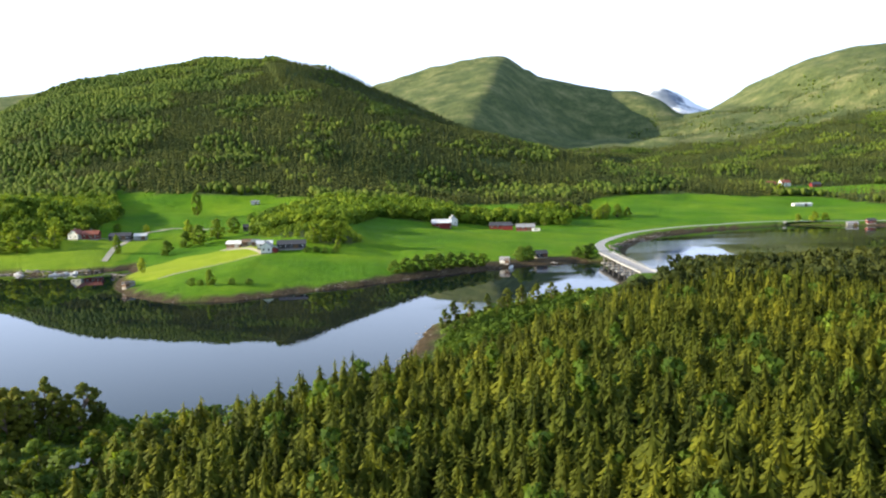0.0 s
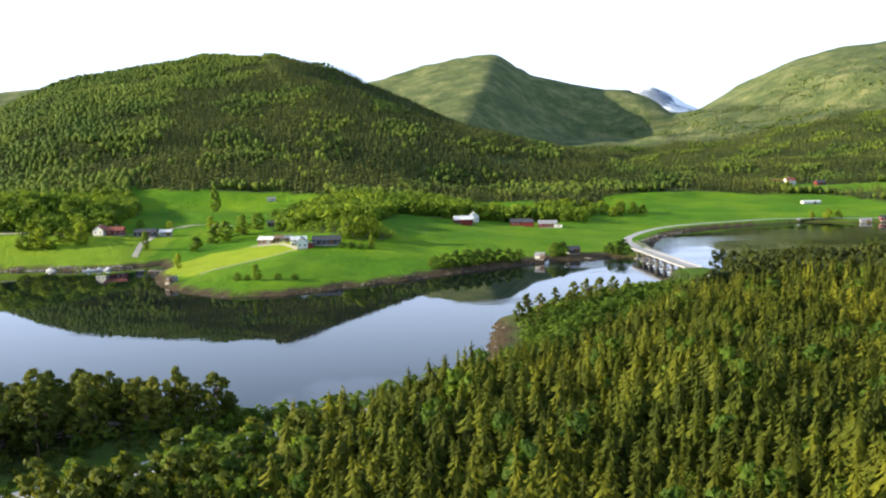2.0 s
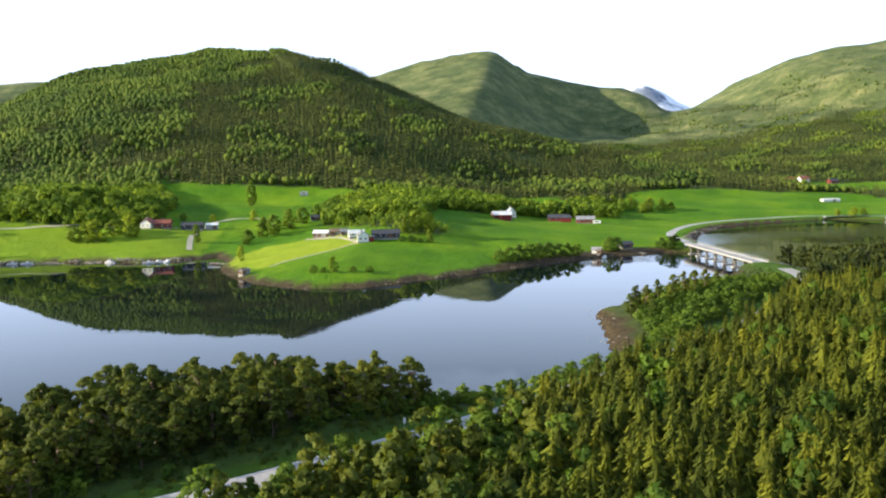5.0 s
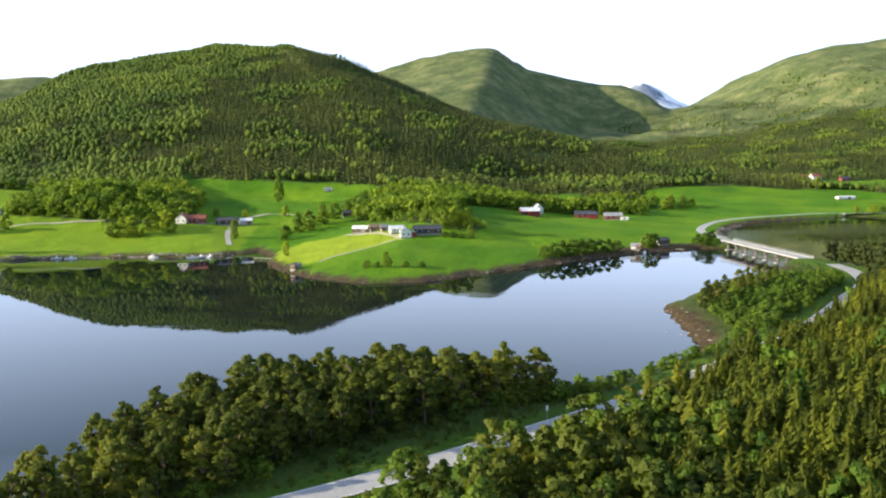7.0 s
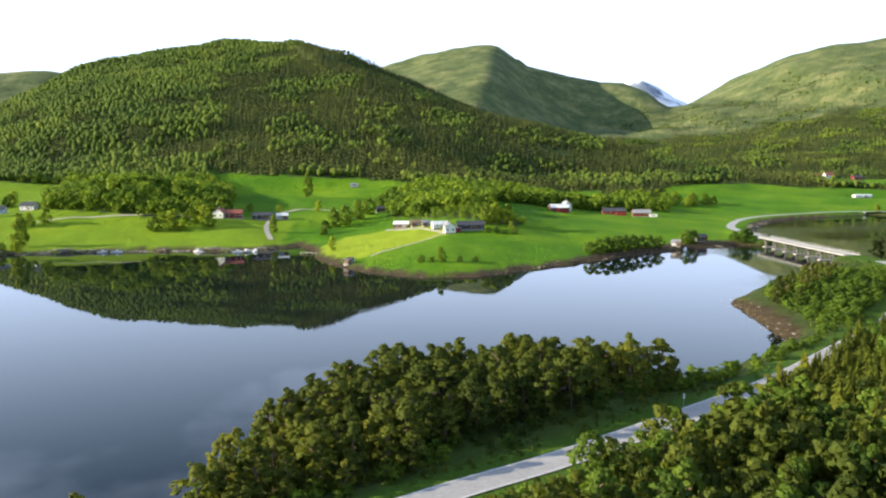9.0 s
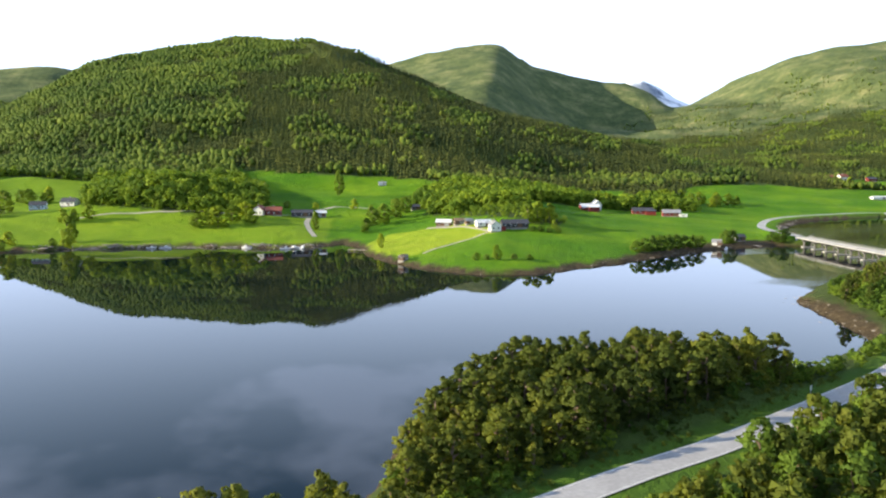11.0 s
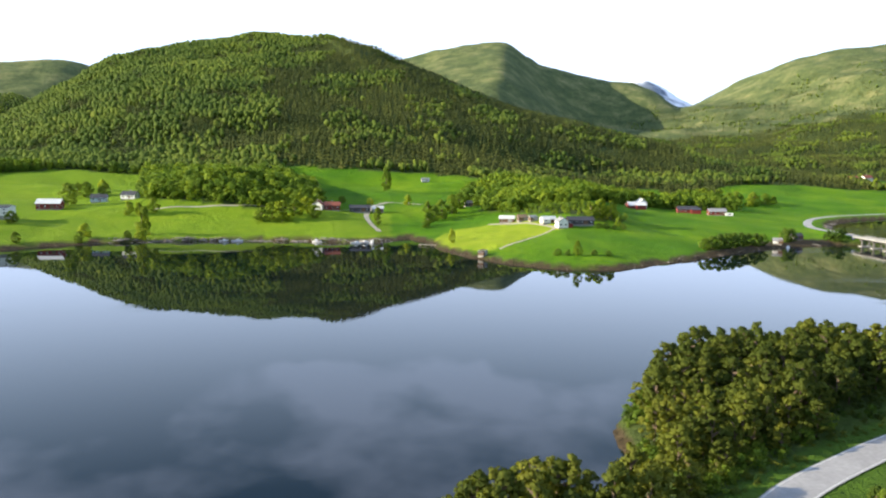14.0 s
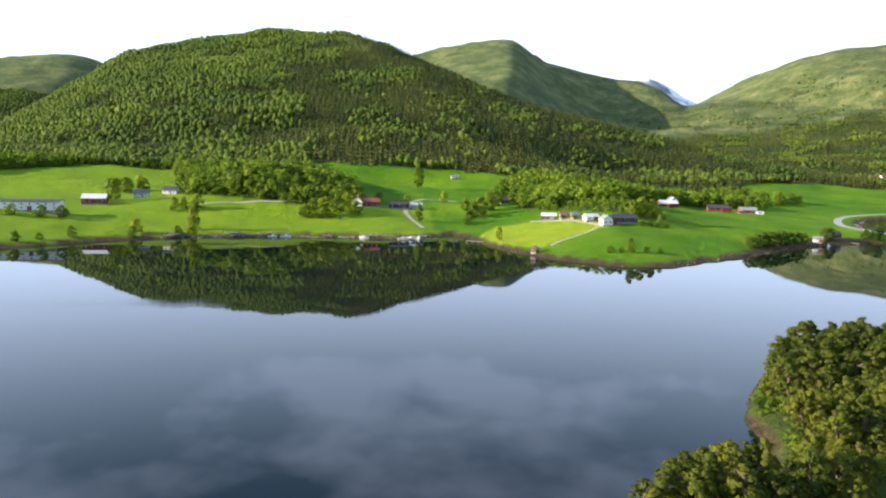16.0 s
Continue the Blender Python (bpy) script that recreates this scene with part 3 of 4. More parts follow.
def far_woods():
    spots = []
    for x0, x1, y0, y1, step, seed in ((-800, 700, 480, 1000, 5.2, 21), (-1150, 900, 1000, 1400, 5.6, 22), (-1700, 1500, 1400, 2300, 7.6, 23), (500, 1900, 2300, 3000, 15.0, 24)):
        x, y = scattered(x0, x1, y0, y1, step, seed)
        k = in_sight(x, y, 60)
        x, y = x[k], y[k]
        k = inside(x, y, FAR_LAND) & (edge_distance(x, y, FAR_LAND) > 6) & ~in_field(x, y) & (edge_distance(x, y, FAR_ROAD, False) > 9)
        x, y = x[k], y[k]
        spots.append((x, y, np.full(len(x), step)))
    x, y, step = (np.concatenate(s) for s in zip(*spots))
    z = height(x, y)
    rng = np.random.RandomState(31)
    clear = wave(x, y, 170, 33) + rng.normal(0, 0.35, len(x))
    k = (clear > np.where(y > 2250, -0.1 + 0.5 * ease(z, 180, 420), -1.15)) & ((y < 2250) | (x > 640)) & ((z < 300) | (rng.rand(len(x)) < 0.6))
    x, y, z, step = x[k], y[k], z[k], step[k]
    kind = wave(x, y, 150, 34) + 0.6 * wave(x, y, 60, 35) + rng.normal(0, 0.28, len(x)) + 0.75 * ease(y, 780, 860) * (1 - ease(-x, 330, 420)) - 0.35 * ease(-x, 330, 480) - 0.6 * ease(y, 1100, 1500) * ease(-x, -100, 250)
    # weighted to dark conifers on the hill's right face, standing in for its shade
    kind = kind + 0.9 * ease(y, 1230, 1400) * (1 - ease(y, 2000, 2200)) * ease(x, -340, -260) * (1 - ease(x, 120, 260))
    conifer = kind > 0.15
    tall = rng.uniform(8.5, 15, len(x)) * np.where(conifer, 1.05, 0.80) * np.where(step > 9, 0.86, 0.88)
    wide = rng.uniform(0.85, 1.25, len(x)) * np.where(step > 9, 1.2, 1.0)
    lush = (y < 775) & (x < 140)
    joined("meadow_woods", [leafy_tree(rng, 12, 15, rng.uniform(0.30, 0.40), 0.08, 0.075) for _ in range(6)], x[lush], y[lush], z[lush] - 0.4, rng.uniform(7, 13, lush.sum()) * np.where((x[lush] > -140) & (y[lush] < 556), 0.42, 1.0), rng.uniform(0.9, 1.3, lush.sum()), 42, LEAF_MEADOW,
           "bright green broadleaf woods on the knolls among the meadows")
    x, y, z, tall, wide, conifer = x[~lush], y[~lush], z[~lush], tall[~lush], wide[~lush], conifer[~lush]
    for flag, shapes, mat, name, label in ((True, FAR_CONES, CONIFER_FAR, "far_conifer_forest", "dark green conifers covering the far hillsides"),
                                           (False, FAR_BLOBS, LEAF_FAR, "far_broadleaf_forest", "light green broadleaf woods on the far slopes")):
        k = conifer == flag
        joined(name, shapes, x[k], y[k], z[k] - 0.6, tall[k], wide[k], 41, mat, label)


far_woods()


# ---------------------------------------------------------------- roads and the bridge
def part(name, me, mat, parent, label=""):
    """One mesh, from a bmesh or ready data, as a part under a thing."""
    if isinstance(me, bmesh.types.BMesh):
        bm, me = me, bpy.data.meshes.new(name)
        bm.to_mesh(me)
        bm.free()
    if mat and not len(me.materials):
        me.materials.append(mat)
    ob = new(name, me)
    ob.parent = parent
    return tagged(ob, label)


def thing(name, label, category, place=(0, 0, 0), turn=0.0, group=""):
    ob = new(name)
    ob.matrix_world = pose(*place, 0, 0, turn)
    return tagged(ob, label, category, group)


def box(bm, x0, x1, y0, y1, z0, z1):
    v = [bm.verts.new(c) for c in ((x0, y0, z0), (x1, y0, z0), (x1, y1, z0), (x0, y1, z0), (x0, y0, z1), (x1, y0, z1), (x1, y1, z1), (x0, y1, z1))]
    for f in ((3, 2, 1, 0), (4, 5, 6, 7), (0, 1, 5, 4), (1, 2, 6, 5), (2, 3, 7, 6), (3, 0, 4, 7)):
        bm.faces.new([v[k] for k in f])
    return bm


def boxes(*sizes):
    bm = bmesh.new()
    for s in sizes:
        box(bm, *s)
    return bm


def ground_z(x, y):
    return float(height(x, y))


def smooth_line(line, step):
    """Evenly spaced points on a smooth curve through the line's points."""
    line = np.asarray(line, float)
    pts = []
    padded = np.vstack([2 * line[0] - line[1], line, 2 * line[-1] - line[-2]])
    for k in range(1, len(padded) - 2):
        p0, p1, p2, p3 = padded[k - 1:k + 3]
        n = max(2, int(np.linalg.norm(p2 - p1) / step))
        for t in np.arange(n) / n:
            pts.append(0.5 * (2 * p1 + (p2 - p0) * t + (2 * p0 - 5 * p1 + 4 * p2 - p3) * t * t + (3 * p1 - p0 - 3 * p2 + p3) * t ** 3))
    return np.array(pts + [line[-1]])


ASPHALT = plain("worn_asphalt", (0.36, 0.35, 0.35), 0.8, 0.85, 3.0)
GRAVEL = plain("pale_gravel", (0.44, 0.40, 0.31), 0.75, 0.95, 2.0)
CONCRETE = plain("concrete", (0.50, 0.49, 0.47), 0.7, 0.85, 1.5)
DARK_CONCRETE = plain("dark_concrete", (0.20, 0.19, 0.18), 0.55, 0.85, 1.5)
PAINT = plain("road_paint", (0.75, 0.75, 0.72), 0.85, 0.7, 1.0)
STEEL = plain("galvanised_steel", (0.55, 0.56, 0.57), 0.8, 0.45, 0.8, 0.5, 0.8)


def ribbon(name, line, left, right, lift, mat, step=4.0, levels=None):
    pts = smooth_line(line, step)
    way = np.gradient(pts, axis=0)
    way /= np.linalg.norm(way, axis=1)[:, None]
    side = np.stack([way[:, 1], -way[:, 0]], -1)
    cols = np.linspace(left, right, 3)
    verts = []
    for c in cols:
        p = pts + side * c
        z = (height(p[:, 0], p[:, 1]) if levels is None else np.full(len(p), levels)) + lift
        verts.append(np.column_stack([p, z]))
    n = len(pts)
    verts = np.concatenate(verts)
    faces = [(a * n + k, (a + 1) * n + k, (a + 1) * n + k + 1, a * n + k + 1) for a in range(2) for k in range(n - 1)]
    me = mesh_from(name, verts, np.array(faces), mat, True)
    me.flip_normals()
    return me


def build_roads():
    for line, wide, label in ((NEAR_ROAD[:-1], 3.3, "grey two-lane asphalt road through the woods"), (FAR_ROAD, 3.0, "grey asphalt road curving along the shore")):
        road = tagged(new("road", ribbon("road", line, -wide, wide, 0.16, ASPHALT)), label, "road", kind="structure")
        for off in (-wide + 0.35, wide - 0.45):
            part("edge_line", ribbon("edge_line", line, off, off + 0.14, 0.18, PAINT), PAINT, road)
    for line, wide, label in (([(-213, 518), (-222, 560), (-221, 595), (-206, 636), (-170, 640)], 1.8, "narrow gravel farm road up from the jetty"),
                              ([(-377, 561), (-340, 574), (-297, 582), (-255, 588), (-221, 595)], 1.2, "narrow gravel road along the wooded knoll"),
                              ([(-140, 520), (-128, 506), (-118, 498), (-110, 486), (-104, 474)], 1.6, "pale gravel drive to the farmhouse"),
                              ([(-104, 474), (-118, 452), (-132, 436), (-146, 420)], 0.9, "trodden track across the meadow")):
        tagged(new("gravel_track", ribbon("gravel_track", line, -wide, wide, 0.14, GRAVEL, 3.0)), label, "track", kind="structure")


build_roads()


def build_bridge():
    bridge = thing("bridge", "long grey concrete road bridge on paired piers", "bridge")
    line = [(96.3, 386), (96, 402), (95.4, 430), (95, 458), (95, 484)]
    top, pts = 5.75, smooth_line([(96.3, 386), (96, 402), (95.4, 430), (95, 458), (95, 484)], 6.0)
    n, verts = len(pts), []
    for dx, z in ((-4.2, top), (-4.2, top - 0.55), (-2.6, top - 1.25), (2.6, top - 1.25), (4.2, top - 0.55), (4.2, top), (3.7, top), (3.7, top - 0.22), (-3.7, top - 0.22), (-3.7, top)):
        verts += [(p[0] + dx, p[1], z) for p in pts]
    faces = [(a * n + k, ((a + 1) % 10) * n + k, ((a + 1) % 10) * n + k + 1, a * n + k + 1) for a in range(10) for k in range(n - 1)]
    me = mesh_from("deck", np.array(verts), np.array(faces), CONCRETE)
    part("deck", me, CONCRETE, bridge)
    part("roadway", ribbon("roadway", line, -3.4, 3.4, 0.0, ASPHALT, 6.0, top - 0.19), ASPHALT, bridge, "grey asphalt roadway")
    for y in np.linspace(398, 476, 7):
        x = float(np.interp(y, pts[:, 1], pts[:, 0]))
        pier = part("pier", boxes((x - 3.6, x + 3.6, y - 0.6, y + 0.6, top - 2.1, top - 1.25)), DARK_CONCRETE, bridge, "dark concrete pier")
        for dx in (-2.3, 2.3):
            bm = bmesh.new()
            bmesh.ops.create_cone(bm, cap_ends=True, segments=10, radius1=0.62, radius2=0.55, depth=8.5, matrix=Matrix.Translation((x + dx, y, top - 2.1 - 4.25)))
            part("column", bm, DARK_CONCRETE, pier)
        part("footing", boxes((x - 3.9, x + 3.9, y - 1.2, y + 1.2, -3.0, 0.45)), CONCRETE, pier)
    for dx in (-3.95, 3.95):
        rail = part("railing", ribbon("railing", [(a + dx, b) for a, b in line], -0.06, 0.06, 0, STEEL, 6.0, top + 0.95), STEEL, bridge, "galvanised steel railing")
        bm = bmesh.new()
        for k in range(n - 1):
            for z in (0.45, 0.85):
                p, q = pts[k], pts[k + 1]
                v = [bm.verts.new(c) for c in ((p[0] + dx, p[1], top + z), (q[0] + dx, q[1], top + z), (q[0] + dx, q[1], top + z + 0.14), (p[0] + dx, p[1], top + z + 0.14))]
                bm.faces.new(v)
        part("rail", bm, STEEL, rail)
        for y in np.arange(388, 484, 4.0):
            x = float(np.interp(y, pts[:, 1], pts[:, 0])) + dx
            part("post", boxes((x - 0.06, x + 0.06, y - 0.06, y + 0.06, top, top + 1.0)), STEEL, rail)


build_bridge()


# ---------------------------------------------------------------- near woods
def road_side(x, y):
    """Distance from the near road: positive on the landward side, negative on the shore side."""
    d = edge_distance(x, y, NEAR_ROAD, False)
    sea = inside(x, y, np.vstack([NEAR_ROAD, [(60, 420), (-100, 250), (-300, 200), (-300, -80)]]))
    return np.where(sea, -d, d)


def dark_wood(x, y):
    """The old pine wood landward of the bridgehead."""
    return y > 252 + 8 * wave(x, y, 30, 75)


def tree_shapes(name, crowns, trunks, leaf):
    return [(mesh_from(name + "_crown", c[0], c[1], leaf, True, c[2]), mesh_from(name + "_trunk", *t, BARK)) for c, t in zip(crowns, trunks)]


def plant(name, shapes, spots, label, group, rng, category="tree"):
    """Single trees, each with trunk and crown; spots are (x, y, height, width factor)."""
    spots = np.array(list(spots), float)
    for k, ((x, y, tall, wide), z) in enumerate(zip(spots, height(spots[:, 0], spots[:, 1]))):
        crown, trunk = shapes[k % len(shapes)]
        tree = tagged(new(name), label, category, group)
        tree.matrix_world = Matrix.Translation((x, y, z - 0.15)) @ Euler((rng.normal(0, 0.025), rng.normal(0, 0.025), rng.uniform(0, 6.28))).to_matrix().to_4x4() @ Matrix.Diagonal((tall * wide, tall * wide, tall, 1))
        part("trunk", trunk, BARK, tree)
        part("crown", crown, None, tree)


RNG = np.random.RandomState(12)
BUSH_SHAPES = tree_shapes("bush", [leafy_tree(RNG, 40, 20, RNG.uniform(0.42, 0.52), 0.0, 0.055) for _ in range(5)], [trunk_mesh(RNG, 0.02, 0.5, 3) for _ in range(5)], LEAF)
SPRUCES = tree_shapes("spruce", [spruce_tree(RNG, 20, 20, RNG.uniform(0.21, 0.28)) for _ in range(7)], [trunk_mesh(RNG, 0.013, 0.9) for _ in range(7)], SPRUCE)
PINES = tree_shapes("pine", [leafy_tree(RNG, 40, 30, RNG.uniform(0.22, 0.29), RNG.uniform(0.06, 0.26), 0.029) for _ in range(8)], [trunk_mesh(RNG, 0.016, 0.9, 5) for _ in range(8)], PINE)
FIELD_LEAVES = tree_shapes("field_leaf", [leafy_tree(RNG, 40, 22, RNG.uniform(0.29, 0.36), 0.06, 0.044) for _ in range(6)], [trunk_mesh(RNG, 0.018, 0.8, 4) for _ in range(6)], LEAF_FIELD)
LEAVES = tree_shapes("leaf", [leafy_tree(RNG, 44, 20, RNG.uniform(0.27, 0.36), 0.05, 0.042) for _ in range(8)], [trunk_mesh(RNG, 0.018, 0.8, 4) for _ in range(8)], LEAF)


def near_woods():
    rng = np.random.RandomState(51)
    # spruce plantation on the landward side
    x, y = scattered(-70, 330, 28, 420, 2.75, 52)
    side = road_side(x, y)
    k = in_sight(x, y, 12) & inside(x, y, NEAR_LAND) & (edge_distance(x, y, NEAR_LAND) > 7) & (side > 8) & ~dark_wood(x, y)
    k &= x > -58 + 14 * wave(x, y, 40, 53)
    x, y, side = x[k], y[k], side[k]
    tall = rng.uniform(7.0, 12.0, len(x)) * (1 + 0.12 * wave(x, y, 50, 54)) * (1 + 0.10 * ease(x, 0, 40))
    cap = np.where((x < -54) | (x > 60), 0.55 * (side - 5) + 1.5, 99)
    tall = np.minimum(tall, cap)
    wide = rng.uniform(0.8, 1.25, len(x))
    order = np.argsort(np.hypot(x + 10, y - 20))
    single, rest = order[:300], order[300:]
    plant("spruce", SPRUCES, zip(x[single], y[single], tall[single], wide[single]), "slender young spruce with yellow-green needles in a plantation", "spruce plantation", rng)
    z = height(x, y)
    leafy = rng.rand(len(x)) < 0.06
    cut = rest[~leafy[rest]]
    close, off = cut[y[cut] < 210], cut[y[cut] >= 210]
    for some, shapes, name in ((close, NEAR_CONES, "spruce_forest"), (off, MID_CONES, "spruce_forest_edge")):
        joined(name, shapes, x[some], y[some], z[some] - 0.15, tall[some], wide[some], 55, SPRUCE_ALL, "dense plantation of young yellow-green spruces")
    some = rest[leafy[rest]]
    joined("birch_scatter", MID_LEAVES, x[some], y[some], z[some], tall[some] * 0.9, wide[some] * 0.8, 56, LEAF_ALL, "light green birches among the spruces")
    # pines on the rocky shore bank
    x, y = scattered(-225, -48, 20, 190, 4.1, 57)
    side, edge = road_side(x, y), edge_distance(x, y, NEAR_LAND)
    k = inside(x, y, NEAR_LAND) & (edge > 2.5) & (side < -10) & ~in_field(x, y) & (x < -70)
    x, y, side = x[k], y[k], side[k]
    tall = rng.uniform(7.0, 12.5, len(x)) * (1 - 0.35 * (side > -14)) * (1 - 0.08 * ease(-x, 112, 150))
    k = (edge_distance(x, y, NEAR_LAND) > 3.5) & (y > 70 + 5 * wave(x, y, 15, 64)) & ((y < 90) | (x > -160)) & ((x < -96) | (edge_distance(x, y, NEAR_LAND) > 12))
    x, y, tall = x[k], y[k], tall[k]
    wide = rng.uniform(0.9, 1.3, len(x))
    order = np.argsort(y - 0.3 * x)
    one, more = order[:270], order[270:]
    plant("pine", PINES, zip(x[one], y[one], tall[one], wide[one]), "bushy green pine on the rocky shore bank", "pines on the shore bank", rng)
    if len(more):
        joined("pine_wood", [leafy_tree(rng, 36, 16, 0.25, 0.12, 0.042) for _ in range(5)], x[more], y[more], height(x[more], y[more]) - 0.15, tall[more], wide[more], 65, PINE_ALL, "bushy green pines along the water")
    # undergrowth along the foot of the pines
    x, y = scattered(-170, -60, 90, 185, 2.6, 67)
    side = road_side(x, y)
    k = inside(x, y, NEAR_LAND) & (edge_distance(x, y, NEAR_LAND) > 2) & (side < -9) & ((side > -16) | (edge_distance(x, y, NEAR_LAND) < 7)) & (wave(x, y, 17, 68) > -0.35) & (x > -163)
    k &= ~in_field(x, y) | (wave(x, y, 11, 69) > 0.75)
    x, y = x[k], y[k]
    joined("undergrowth", [leafy_tree(rng, 14, 16, 0.45, 0.0, 0.08) for _ in range(5)], x, y, height(x, y) - 0.2, rng.uniform(1.2, 3.6, len(x)), rng.uniform(0.9, 1.3, len(x)), 70, LEAF_ALL, "low green undergrowth at the foot of the pines")
    # rough tufts and saplings on the verge between pines and road
    x, y = scattered(-160, -56, 84, 172, 1.9, 76)
    side = road_side(x, y)
    k = inside(x, y, NEAR_LAND) & (side < -5.5) & (side > -17) & (rng.rand(len(x)) < 0.75) & (wave(x, y, 14, 77) > -0.6)
    x, y, side = x[k], y[k], side[k]
    joined("verge_growth", [leafy_tree(rng, 9, 12, 0.5, 0.0, 0.10) for _ in range(5)], x, y, height(x, y) - 0.15, rng.uniform(0.4, 1.3, len(x)) * (1 + 1.1 * ease(-side, 9, 15)), rng.uniform(1.0, 1.6, len(x)), 78, PINE_ALL, "rough dark green growth on the road verge")
    # mixed growth landward of the road
    x, y = scattered(-215, -35, 15, 175, 4.4, 58)
    side = road_side(x, y)
    k = in_sight(x, y, 10) & inside(x, y, NEAR_LAND) & (edge_distance(x, y, NEAR_LAND) > 4) & (side > 8) & (x < -52 + 14 * wave(x, y, 40, 53))
    x, y, side = x[k], y[k], side[k]
    tall = np.minimum(rng.uniform(5.5, 10.5, len(x)), 0.5 * (side - 5) + 1.2 + 6.5 * ((x > -102) & (x < -50) & (side > 8.5)))
    fir = rng.rand(len(x)) < 0.72
    plant("birch", LEAVES, zip(x[~fir], y[~fir], tall[~fir], rng.uniform(0.9, 1.3, (~fir).sum())), "light green birch beside the road", "birches by the road", rng)
    joined("roadside_pines", [leafy_tree(rng, 24, 13, 0.26, 0.08, 0.054) for _ in range(5)], x[fir], y[fir], height(x[fir], y[fir]) - 0.2, tall[fir], rng.uniform(0.9, 1.25, fir.sum()), 66, PINE_ALL, "young olive-green pines beside the road")
    # broadleaf scrub between road and water, towards the bridge
    x, y = scattered(-80, 110, 150, 395, 3.4, 60)
    side, edge = road_side(x, y), edge_distance(x, y, NEAR_LAND)
    k = inside(x, y, NEAR_LAND) & (edge > 4 + 5 * ((y > 205) & (x < 14)) + 1.5 * (y > 230)) & (side < -7.5) & (x > -72) & ~in_field(x, y)
    x, y, side, edge = x[k], y[k], side[k], edge[k]
    tall = rng.uniform(2.2, 5.0, len(x)) * (0.7 + 0.3 * ease(edge, 4, 20)) * (1 - 0.6 * ease(x, 50, 75) * ease(y, 310, 345))
    joined("shore_scrub", MID_LEAVES, x, y, height(x, y) - 0.3, tall, rng.uniform(1.0, 1.5, len(x)), 61, LEAF_ALL, "bright green broadleaf scrub between road and water")
    spots = [(0, 263, 9, 0.9), (3, 267, 10.5, 0.8), (8, 273, 9, 1.0), (15, 282, 9.5, 0.7), (22, 287, 10.5, 0.9), (27, 292, 11, 0.9), (33, 298, 10, 1.0), (6, 258, 7, 0.9), (40, 304, 9.5, 0.9), (19, 278, 8, 0.9), (47, 312, 8, 1.0)]
    plant("pine", PINES, spots, "wind-worn dark pine at the tip of the spit", "pines on the spit", rng)
    # dark pines beyond the bridgehead
    x, y = scattered(30, 330, 236, 420, 4.4, 62)
    side, edge = road_side(x, y), edge_distance(x, y, NEAR_LAND)
    k = in_sight(x, y, 10) & inside(x, y, NEAR_LAND) & (edge > 4) & (side > 8) & dark_wood(x, y)
    x, y = x[k], y[k]
    joined("dark_pine_wood", [leafy_tree(rng, 12, 10, 0.30, 0.12, 0.085) for _ in range(5)], x, y, height(x, y) - 0.2, rng.uniform(8, 12, len(x)), rng.uniform(0.8, 1.1, len(x)), 63, DARK_PINE, "dark pine wood beside the bridgehead")

    # the woods go on under and behind the flight
    x, y = scattered(-205, 120, -160, 34, 4.6, 73)
    k = inside(x, y, NEAR_LAND) & (edge_distance(x, y, NEAR_LAND) > 5) & (np.abs(road_side(x, y)) > 9) & ~((y > 15) & (x < -40))
    x, y = x[k], y[k]
    joined("spruce_forest_behind", FAR_CONES, x, y, height(x, y) - 0.15, rng.uniform(6, 11, len(x)), rng.uniform(0.9, 1.3, len(x)), 74, SPRUCE_ALL, "spruce forest beneath and behind the flight line")

near_woods()


# ---------------------------------------------------------------- farms and cottages on the far side
WALLS = {"white": plain("white_boards", (0.78, 0.77, 0.73), 0.85, 0.6, 1.0, stretch=(1, 1, 0.15)), "red": plain("falu_red_boards", (0.21, 0.030, 0.027), 0.7, 0.8, 1.0, stretch=(4, 4, 0.3)),
         "brown": plain("brown_boards", (0.17, 0.10, 0.06), 0.7, 0.85, 1.0, stretch=(4, 4, 0.3)), "grey": plain("grey_boards", (0.34, 0.34, 0.34), 0.75, 0.8, 1.0, stretch=(4, 4, 0.3)),
         "blue": plain("pale_blue_boards", (0.45, 0.54, 0.64), 0.85, 0.7, 1.0), "dark": plain("tarred_boards", (0.06, 0.055, 0.06), 0.7, 0.85, 1.0)}
ROOFS = {"white": plain("pale_sheet_roof", (0.72, 0.72, 0.71), 0.8, 0.5, 1.4), "grey": plain("grey_slate_roof", (0.30, 0.30, 0.31), 0.7, 0.6, 1.2), "dark": plain("dark_tile_roof", (0.06, 0.06, 0.07), 0.7, 0.6, 1.2),
         "red": plain("red_tile_roof", (0.27, 0.085, 0.055), 0.7, 0.7, 1.2), "brown": plain("rusty_roof", (0.26, 0.17, 0.11), 0.65, 0.8, 1.2)}
STONE = plain("field_stone", (0.34, 0.32, 0.29), 0.65, 0.9, 0.8)
ROCK = plain("shore_rock", (0.33, 0.29, 0.25), 0.55, 0.9, 1.4)
PLANK = plain("weathered_planks", (0.40, 0.35, 0.29), 0.7, 0.85, 0.8)
HULL = plain("white_hull", (0.80, 0.80, 0.78), 0.9, 0.3, 1.0, 0.5)
TARP = plain("green_tarpaulin", (0.10, 0.30, 0.16), 0.8, 0.6, 0.8)
GLASS, gn, gl, gb = material("window_glass", 0.08, 0.5)
gb.inputs["Base Color"].default_value = (0.03, 0.035, 0.045, 1)


